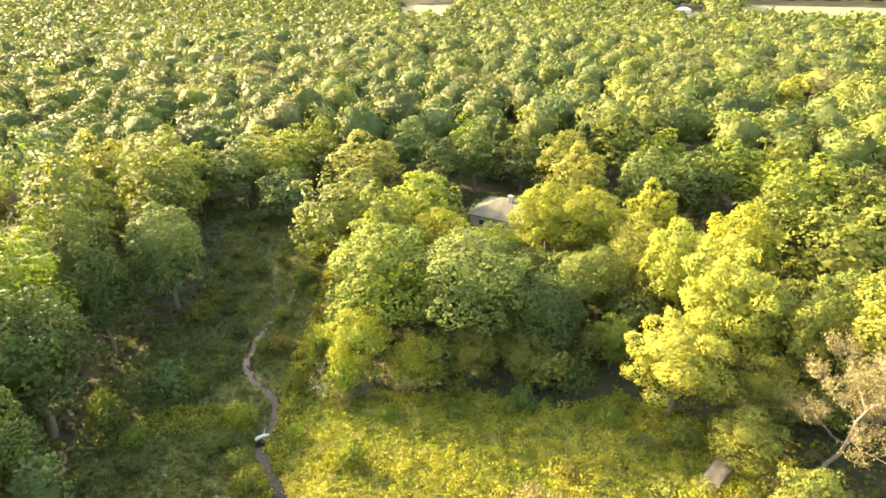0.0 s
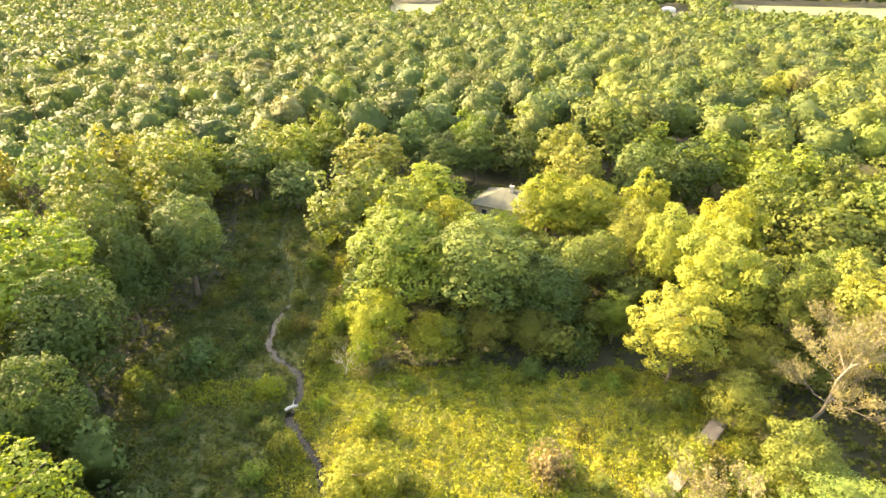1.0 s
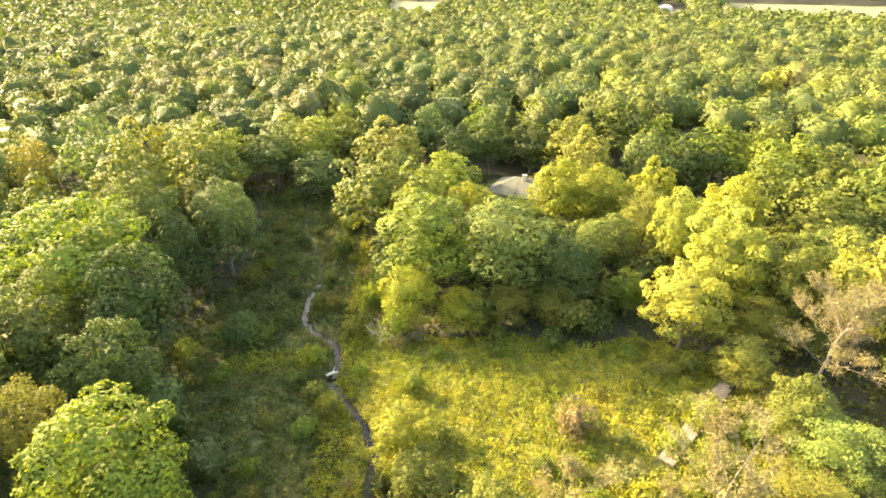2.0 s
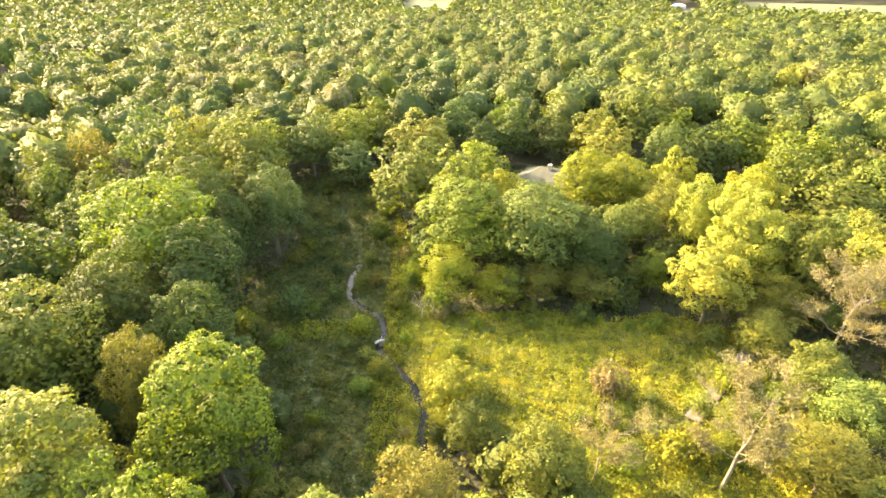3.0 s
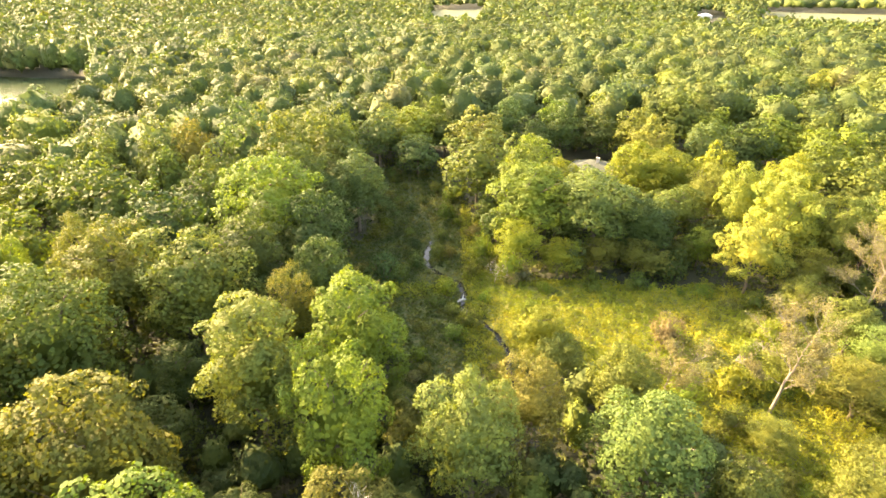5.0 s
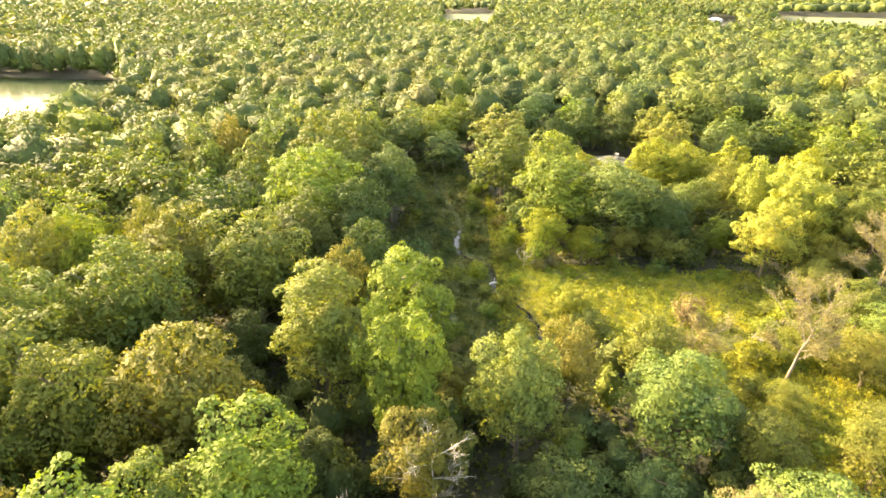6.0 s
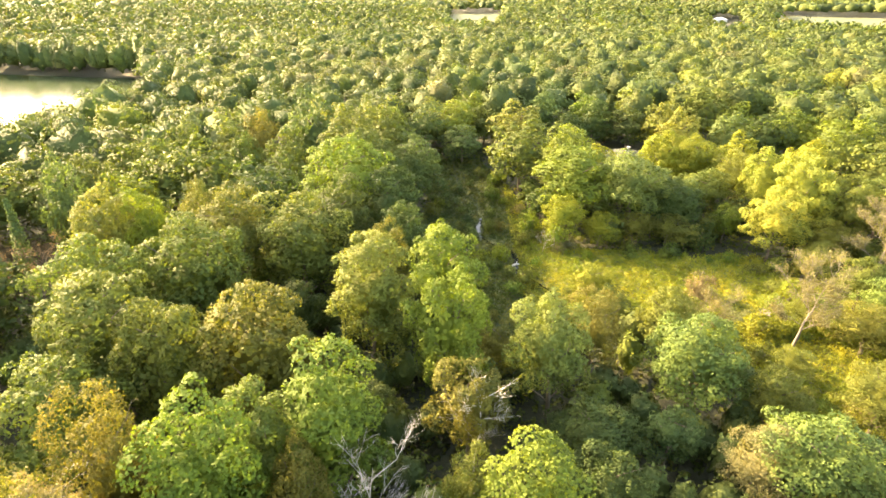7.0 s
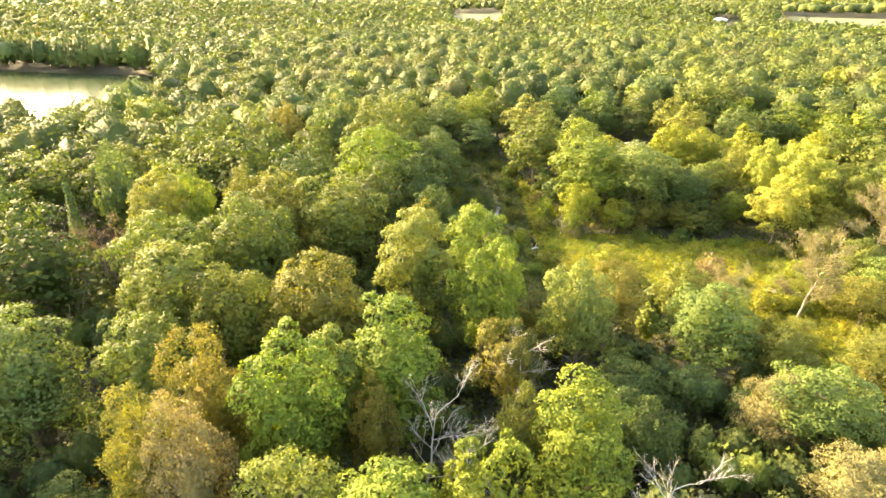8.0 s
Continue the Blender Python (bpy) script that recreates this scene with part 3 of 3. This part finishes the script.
tree(-4, 5.5, 15.5, 6.2, MINT, "oak0", EDGE)
tree(-64, -18.5, 22.5, 4.0, AMBER, "fine0")
tree(-62, -27, 22, 3.5, TAN, "fine1")
tree(-68, -25, 20.5, 3, AMBER, "fine0")
tree(-55.5, -20, 22.5, 4.6, BRIGHT, "oak1")
tree(-47, -12, 21.5, 5.2, BRIGHT, "oak0")
tree(-51.5, -15, 21, 3.4, GREEN, "oak3")
tree(-48, -19, 18, 2.8, AMBER, "fine1")
tree(-33.5, -3, 15, 4.6, AMBER, "open1")
tree(-28.3, -21, 19.5, 4.5, BRIGHT, "oak2")
tree(-37, -28, 19.5, 4.4, BRIGHT, "open1")
tree(-53, -30, 20, 5, PALE, "fine1")
tree(-44.5, -30, 19.5, 4.6, BRIGHT, "oak3")
tree(-33, -17, 15.5, 2.8, OLIVE, "fine0")
tree(1.5, -9.5, 13.5, 5.6, MINT, "oak1", EDGE)
tree(-3.5, -9, 12, 3.2, TAN, "fine0", EDGE)
tree(0, -19.5, 12.5, 4.2, TAN, "fine1", EDGE)
tree(28.5, 20, 9, 5.2, OLIVE, "fine0", EDGE)
tree(36, 27, 10.5, 4.6, MINT, "fine1", EDGE)
tree(18, 2.5, 10.5, 4.5, OLIVE, "fine0", EDGE)
tree(23.5, 27.5, 6.5, 3.2, OLIVE, "fine1", EDGE, size="low")
tree(31, 13, 8, 3.8, PALE, "fine0", EDGE, size="low")
tree(25, 10, 6, 3, OLIVE, "fine1", EDGE, size="low")
tree(14, 14, 5.5, 2.6, PALE, "fine0", EDGE, size="low")
tree(36, 33, 11, 4, GREEN, "oak3", EDGE)
shrub(14.8, 25, 4.6, 3.0, YELLOW)
shrub(26.5, 36.6, 4.2, 2.2, YELLOW)
shrub(29, 39.6, 3.2, 1.6, PALE)
shrub(21.3, 32.6, 3.6, 2.0, PALE)
shrub(34.5, 46, 5, 2.4, PALE)
shrub(29.5, 37.5, 3, 1.8, OLIVE)
shrub(9.5, 36, 5.5, 2.6, TAN, "dry")
bare_tree(18.2, 20.7, 15.5, 5.0, PALE_BARK, 3, 9000, TAN, "half-dead leaning tree with pale trunk and dry tan leaves", 0.22, 4, (0, 4), 5)
bare_tree(44.5, 43, 17.5, 6.4, PALE_BARK, 4, 11000, TAN, "dead tree with thick pale trunk and dry tan twigs", 0.24, 4, (0, 6), 6)
bare_tree(3.8, 22.2, 9.5, 3.8, PALE_BARK, 5, 4200, TAN, "wispy dead tree with dry tan twigs in the meadow", 0.12, 4, (0, 0), 4)
bare_tree(-43.2, -19, 20, 4.2, GREY_BARK, 6, 0, TAN, "bare dead tree with whitish grey branches", 0.16, 4, (0, 0), 4)
bare_tree(-39.3, -20.5, 17, 3.4, GREY_BARK, 7, 0, TAN, "bare dead tree with whitish grey branches", 0.14, 4, (0, 0), 4)
bare_tree(-20.5, -24, 15.5, 3.8, GREY_BARK, 8, 0, TAN, "bare dead tree with whitish grey branches", 0.16, 4, (0, 0), 4)
bare_tree(-69.5, -19.5, 18, 3.6, GREY_BARK, 9, 0, TAN, "bare dead tree with grey branches", 0.14, 4, (0, 0), 4)
bare_tree(-33, -6, 17.5, 3.4, GREY_BARK, 10, 0, TAN, "bare dead tree with grey branches", 0.14, 4, (0, 0), 4)
bare_tree(-16.9, 55.2, 4.2, 2.6, GREY_BARK, 11, 0, TAN, "small bare dead bush with grey twigs beside the creek", 0.08, 4, (0, 0), 3)


for x, y, n in ((-107, 27, 12), (-103, 24, 13), (-110, 23, 14)):
    bare_tree(x, y, 15, 3.6, BARK, n, 900, (0.14, 0.1, 0.07), "withered tree with thin brown leaves in the wood", 0.15, 4, (0, 0), 3)


# ---- woods that fill the rest ----
BOARDWALK = [(19.5, 31.2), (36, 46.4)]


def free(x, y, r, grip):
    if inside(x, y, OPEN) or near_line(x, y, CREEK) < 4 or near_line(x, y, BOARDWALK) < 3:
        return False
    if math.hypot(x - HOUSE_AT[0], y - HOUSE_AT[1]) < 11 or (13 < x < 24 and 108 < y < 122) or math.hypot(x - 139, y - 207) < 9 or near_line(x, y, DRIVE) < 7 or (3 < x < 23 and 86 < y < 120):
        return False
    if x < -160 and inside(x, y, LAKE):
        return False
    return all((x - a) ** 2 + (y - b) ** 2 > (grip * (r + q)) ** 2 for a, b, q in placed)


def in_view(x, y, margin):
    """Within the wedge that the way through the air overlooks, and a strip beside it that shades it."""
    dx, dy = x + 40, y + 57
    return dy > 12 and -dy * 1.08 - margin < dx < dy * 0.98 + margin + 30


pick2 = random.Random(21)
for gx in range(-300, 260, 8):
    for gy in range(-46, 225, 8):
        x, y = gx + pick2.uniform(-3.4, 3.4), gy + pick2.uniform(-3.4, 3.4)
        low = x > -20 and y < 38
        r = pick2.uniform(3.2, 4.6) if low else pick2.uniform(5.2, 8.8)
        h = pick2.uniform(8.5, 13) if low else pick2.uniform(17.5, 22)
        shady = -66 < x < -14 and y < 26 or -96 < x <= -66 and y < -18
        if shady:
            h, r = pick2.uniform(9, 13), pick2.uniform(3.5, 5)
        c = pick2.choices([GREEN, DEEP, BRIGHT, OLIVE, PALE, YELLOW, BLUE, TAN, AMBER], [34, 16, 12, 10, 9, 5, 8, 2, 1])[0]
        k = pick2.choices(["oak0", "oak1", "oak2", "oak3", "open0", "open1", "fine0", "fine1"], [4, 4, 4, 4, 1, 1, 1, 1])[0]
        d = near_line(x, y, PATH)
        if not in_view(x, y, 34 if x < 0 else 6) or d > 140 or not free(x, y, r, 0.75 if d < 120 else 0.66):
            continue
        # dark crown colours here carry part of the shade in the gaps
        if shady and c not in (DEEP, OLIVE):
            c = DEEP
        if low and pick2.random() < 0.35:
            continue
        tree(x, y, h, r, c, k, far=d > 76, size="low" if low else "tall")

# young trees in the gaps
for gx in range(-80, 70, 8):
    for gy in range(34, 112, 8):
        x, y = gx + pick2.uniform(-2.5, 2.5), gy + pick2.uniform(-2.5, 2.5)
        r, h = pick2.uniform(2.4, 3.6), pick2.uniform(6, 11.5)
        c = pick2.choices([DEEP, GREEN, OLIVE, BLUE], [4, 4, 2, 1])[0]
        if in_view(x, y, 0) and near_line(x, y, PATH) < 90 and free(x, y, r, 0.5):
            tree(x, y, h, r, c, "young%d" % pick2.randrange(3), far=True, size="young")

# a thicket of saplings under the near wood
thicket = []
for _ in range(900):
    x, y = pick2.uniform(-120, 30), pick2.uniform(-44, 34)
    r, h = pick2.uniform(1.8, 3.0), pick2.uniform(4, 8)
    if in_view(x, y, 20 if x < -40 else -4) and free(x, y, r, 0.55):
        thicket.append((x, y, h, r))
        placed.append((x, y, r))

# undergrowth along the creek and under the wood's edges
for _ in range(900):
    x, y = pick2.uniform(-62, 46), pick2.uniform(-12, 110)
    if not inside(x, y, OPEN) or near_line(x, y, CREEK) < 1.3 or near_line(x, y, BOARDWALK) < 2.5:
        continue
    edge = near_line(x, y, OPEN + OPEN[:1])
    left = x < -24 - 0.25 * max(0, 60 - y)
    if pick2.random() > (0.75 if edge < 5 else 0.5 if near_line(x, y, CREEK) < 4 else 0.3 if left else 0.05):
        continue
    if any((x - a) ** 2 + (y - b) ** 2 < (0.6 * q + 0.8) ** 2 for a, b, q in placed):
        continue
    big = pick2.uniform(0.9, 2.2)
    # darker hue weights on the left put some of that bank's shade into colour
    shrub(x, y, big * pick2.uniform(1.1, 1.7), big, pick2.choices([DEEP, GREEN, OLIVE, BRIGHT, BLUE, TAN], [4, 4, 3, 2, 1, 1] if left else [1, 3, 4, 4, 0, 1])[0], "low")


# bushy growth over the near half of the meadow
for _ in range(170):
    x, y = pick2.uniform(-8, 42), pick2.uniform(4, 42)
    if not inside(x, y, OPEN) or near_line(x, y, BOARDWALK) < 2.2 or y > 30 + 0.4 * x or pick2.random() < 0.25:
        continue
    if any((x - a) ** 2 + (y - b) ** 2 < (0.5 * q + 0.7) ** 2 for a, b, q in placed):
        continue
    big = pick2.uniform(1.1, 2.4)
    shrub(x, y, big * pick2.uniform(1.0, 1.5), big, pick2.choices([YELLOW, PALE, OLIVE, TAN, BRIGHT], [5, 4, 4, 2, 2])[0], "bushy")


# ---- weeds ----
def weeds(name, seed, count, test, size, tall, mat, label, per=5, field=OPEN, span=(-52, 46, -2, 114)):
    rng = np.random.default_rng(seed)
    pts = []
    for _ in range(count):
        x, y = rng.uniform(span[0], span[1]), rng.uniform(span[2], span[3])
        if inside(x, y, field) and near_line(x, y, CREEK) > 0.5 and near_line(x, y, BOARDWALK) > 1.5 and test(x, y):
            pts.append((x, y, ground_z(x, y)))
    pts = np.array(pts)
    base = np.repeat(pts, per, 0)
    swell = np.array([0.75 + 0.9 * noise.noise((0.7 * x, 0.7 * y, 5)) + 0.4 * noise.noise((0.17 * x, 0.17 * y, 9)) for x, y, _ in pts])
    hgt = np.repeat(rng.uniform(0.45, 1.0, len(pts)) * np.clip(swell, 0.3, 1.6), per)
    at = base + np.stack([rng.normal(size=len(base)) * 0.22, rng.normal(size=len(base)) * 0.22, hgt * tall * rng.uniform(0.25, 1.0, len(base))], axis=1)
    out = rng.normal(size=(len(base), 3)) * np.array([0.6, 0.6, 0.3]) + np.array([-0.1, 0, 0.7])
    v, f, n = leaves(rng, at, out, size, 0.3, 1.3)
    tagged(new(name, mesh_object(name, v, f, mat, normals=n)), label, "weeds", kind="stuff")


# ellipse beyond the creek: bright gold weeds stand in for a sunlit grass patch
weeds("goldenrod", 1, 105000, lambda x, y: x > -23 and not (x < -12 and y < 24) or ((x + 33) / 7) ** 2 + ((y - 51.5) / 2.6) ** 2 < 1, 0.22, 1.5, GOLD, "dense yellow goldenrod and tall meadow grass, plus a painted sunlit patch")
weeds("herbs", 2, 52000, lambda x, y: x <= -19, 0.3, 1.0, HERB, "dense green herbs and sedge along the creek")
FLOOR = [(-125, 60), (-70, -40), (-10, -40), (40, 0), (80, 70), (60, 125), (-70, 125)]
weeds("undergrowth", 3, 30000, lambda x, y: not inside(x, y, OPEN), 0.5, 1.3, HERB, "dark low brush and saplings on the woodland floor", 4, FLOOR, (-125, 80, -40, 125))


# ---- far woods ----
def woods(name, seed, cells, level, quads, size, label, low=False):
    """Many crowns in one mesh: lumpy domes, with leaf sprays on the nearer ones."""
    rng = np.random.default_rng(seed)
    shapes = []
    for k in range(9):
        form = crown_form(rng, 1.0, 1.0, 26 if quads > 60 else 9, 0.28 if quads > 60 else 0.4, min(60, quads // 3), 0.12, 0.0)
        v, f, n = crown_parts(rng, 1.0, 1.0, form, 0.5, quads, size, level, 0.3, 0.012, 0.88)
        keep = np.nonzero(v[:, 2] > (-2 if low else -0.45))[0]
        index = np.full(len(v), -1)
        index[keep] = np.arange(len(keep))
        f = index[f]
        shapes.append((v[keep], f[(f >= 0).all(1)], n[keep]))
    vs, fs, ns, tints, total = [], [], [], [], 0
    hues = np.array([GREEN, DEEP, BRIGHT, OLIVE, PALE, BLUE, YELLOW, TAN])
    for x, y, h, r in cells:
        a = rng.uniform(0, 6.28)
        c, s = math.cos(a), math.sin(a)
        v, f, n = shapes[rng.integers(9)]
        deep = h * 0.5 if low else min(h * 0.5, r * 1.0)
        vs.append(np.stack([x + r * (v[:, 0] * c - v[:, 1] * s), y + r * (v[:, 0] * s + v[:, 1] * c), ground_z(x, y) + h - deep + v[:, 2] * deep], axis=1))
        ns.append(np.stack([n[:, 0] * c - n[:, 1] * s, n[:, 0] * s + n[:, 1] * c, n[:, 2]], axis=1))
        fs.append(f + total)
        hue = hues[rng.choice(8, p=[0.3, 0.24, 0.1, 0.12, 0.07, 0.1, 0.05, 0.02])] * rng.uniform(0.55, 1.1)
        tints.append(np.tile([*hue, 1.0], (len(v), 1)))
        total += len(v)
    me = mesh_object(name, np.concatenate(vs), np.concatenate(fs), FAR_LEAF, normals=np.concatenate(ns))
    me.attributes.new("tint", "FLOAT_COLOR", "POINT").data.foreach_set("color", np.concatenate(tints).astype(np.float32).ravel())
    tagged(new(name, me), label, "woods", kind="stuff")


def cells(seed, d0, d1, step, rmin, rmax):
    rnd, out = random.Random(seed), []
    for i in range(int(-d1 / step), int(d1 / step)):
        for j in range(int(20 / step), int(d1 / step)):
            x, y = (i + rnd.uniform(-.49, .49)) * step, (j + rnd.uniform(-.49, .49)) * step
            r = rnd.uniform(rmin, rmax)
            h = rnd.uniform(12, 17) + 0.6 * r
            d = near_line(x, y, PATH)
            if not d0 < d <= d1 or not in_view(x, y, 18) or (x < -160 and inside(x, y, LAKE)) or (y > 400 and any(inside(x, y, p) for p in CLEAR)) or math.hypot(x - 335, y - 800) < 26:
                continue
            if d < 600 and (math.hypot(x - 139, y - 207) < 10 or near_line(x, y, DRIVE) < 7):
                continue
            out.append((x, y, h, r))
    return out


woods("near_woods", 2, cells(4, 140, 300, 11.6, 5.6, 8.6), 2, 640, 0.115, "mixed green woodland canopy beyond the valley")
woods("woods", 3, cells(5, 300, 520, 12.4, 6.2, 9.4), 2, 190, 0.19, "mixed green woodland canopy in the middle distance")
woods("far_woods", 4, cells(6, 520, 1000, 13.6, 6.8, 10.5), 1, 44, 0.4, "hazy green woodland canopy far off")
woods("farthest_woods", 5, cells(7, 1000, 2600, 25, 12, 19), 1, 8, 0.5, "pale woodland towards the horizon")
woods("thicket", 11, thicket, 2, 300, 0.17, "low green thicket of saplings under the wood", True)
shore, rnd = [], random.Random(9)
for (ax, ay), (bx, by) in zip(LAKE[1:7], LAKE[2:8]):
    n = int(math.hypot(bx - ax, by - ay) / 5.5)
    for k in range(n):
        shore.append((ax + (bx - ax) * k / n + rnd.uniform(-2, 2), ay + (by - ay) * k / n + rnd.uniform(0, 7), rnd.uniform(20, 27), rnd.uniform(4.2, 6.4)))
woods("shore_trees", 8, shore, 2, 200, 0.15, "dark trees standing along the far lake shore", True)


# ---- house ----
def hip_roof(bm, sx, sy, z, rise, over, thick):
    x, y, q = sx / 2 + over, sy / 2 + over, sx / 2 - sy / 2 + over * 0.3
    low = [bm.verts.new(p) for p in ((-x, -y, z), (x, -y, z), (x, y, z), (-x, y, z))]
    eave = [bm.verts.new((v.co.x, v.co.y, z + thick)) for v in low]
    a, b = bm.verts.new((-q, 0, z + rise)), bm.verts.new((q, 0, z + rise))
    bm.faces.new(low[::-1])
    for i in range(4):
        bm.faces.new((low[i], low[(i + 1) % 4], eave[(i + 1) % 4], eave[i]))
    bm.faces.new((eave[0], eave[1], b, a)), bm.faces.new((eave[1], eave[2], b)), bm.faces.new((eave[2], eave[3], a, b)), bm.faces.new((eave[3], eave[0], a))


def house(x, y, turn, sx, sy, wall_h, rise, label):
    ob = tagged(new("house"), label, "house")
    ob.matrix_basis = pose(x, y, ground_z(x, y), 0, 0, turn)
    bm = bmesh.new()
    box(bm, 0, 0, wall_h / 2 - 0.2, sx, sy, wall_h + 0.4, 0, 0.03)
    part("wall", bm, SIDING, ob)
    bm = bmesh.new()
    hip_roof(bm, sx, sy, wall_h, rise, 0.6, 0.18)
    roof = part("roof", bm, SHINGLE, ob, "grey shingle hip roof")
    bm = bmesh.new()
    box(bm, 0, -0.8, wall_h + rise - 0.1, 0.9, 0.7, 2.0, 0, 0.04)
    box(bm, 0, -0.8, wall_h + rise + 0.95, 1.1, 0.9, 0.14, 0, 0.02)
    chimney = part("chimney", bm, STONE, roof, "pale stone chimney")
    for k in range(3):
        px = -sx / 2 + sx * (k + 0.6) / 3.2
        win = part("window", (lambda b: (box(b, px, -sy / 2 - 0.03, 1.5, 1.5, 0.1, 1.3, 0, 0.01), b)[1])(bmesh.new()), WHITE_PAINT, ob, "white framed window")
        part("pane", (lambda b: (box(b, px, -sy / 2 - 0.09, 1.5, 1.3, 0.03, 1.1), b)[1])(bmesh.new()), GLASS, win)
    return ob


house(15.2, 108, -28, 15, 11, 2.9, 3.0, "single-storey house with grey hip roof in a clearing")
house(139, 207, 35, 13, 9, 3.2, 2.6, "house with grey roof half hidden in the wood")
big = house(335, 800, -10, 18, 9, 4, 3, "long pale farm building beside far fields")
for child in big.children:
    if child.name.startswith(("wall", "roof")):
        child.data.materials[0] = WHITE_PAINT
flat_sheet("lawn", [(6, 113), (24, 106), (30, 116), (22, 124), (8, 120)], 4.5, LAWN, "small dry lawn beside the house", "lawn")

# ---- boardwalk ----
walkway = tagged(new("boardwalk"), "weathered grey plank boardwalk across the wet meadow", "boardwalk")
ax, ay = BOARDWALK[0]
bx, by = BOARDWALK[1]
turn = math.atan2(by - ay, bx - ax)
walkway.matrix_basis = Matrix.Translation((ax, ay, 0.55)) @ Matrix.Rotation(turn, 4, "Z")
run = math.hypot(bx - ax, by - ay)
for side in (-0.75, 0.75):
    bm = bmesh.new()
    box(bm, run / 2, side, -0.12, run, 0.09, 0.2, 0, 0.01)
    part("beam", bm, PLANK, walkway)
    for k in range(10):
        bm = bmesh.new()
        box(bm, run * (k + 0.5) / 10, side, -0.6, 0.12, 0.12, 0.95, 0, 0.01)
        part("post", bm, PLANK, walkway)
bm = bmesh.new()
box(bm, 0, 0, 0, 0.185, 1.9, 0.045, 0, 0.008)
board = bpy.data.meshes.new("plank")
bm.to_mesh(board)
bm.free()
board.materials.append(PLANK)
rnd = random.Random(40)
for k in range(int(run / 0.2)):
    p = part("plank", board, PLANK, walkway)
    p.matrix_basis = pose(0.1 + 0.2 * k, rnd.uniform(-.02, .02), rnd.uniform(-.006, .006), 0, 0, rnd.uniform(-.8, .8))

# ---- small things by the creek ----
v, f = [], []
tube(v, f, [(-23.9, 48.3, 0.1), (-23.5, 48.6, 0.22), (-23.0, 48.9, 0.24), (-22.4, 49.2, 0.1)], [0.2, 0.24, 0.22, 0.14], 9)
log = tagged(new("log"), "pale bleached log lying across the creek", "log")
part("stem", mesh_object("stem", v, f, GREY_BARK, True), GREY_BARK, log)
v, f = [], []
tube(v, f, [(-23.0, 48.9, 0.24), (-22.9, 49.3, 0.7), (-22.7, 49.6, 1.2)], [0.09, 0.06, 0.02], 6)
part("branch", mesh_object("branch", v, f, GREY_BARK, True), GREY_BARK, log)
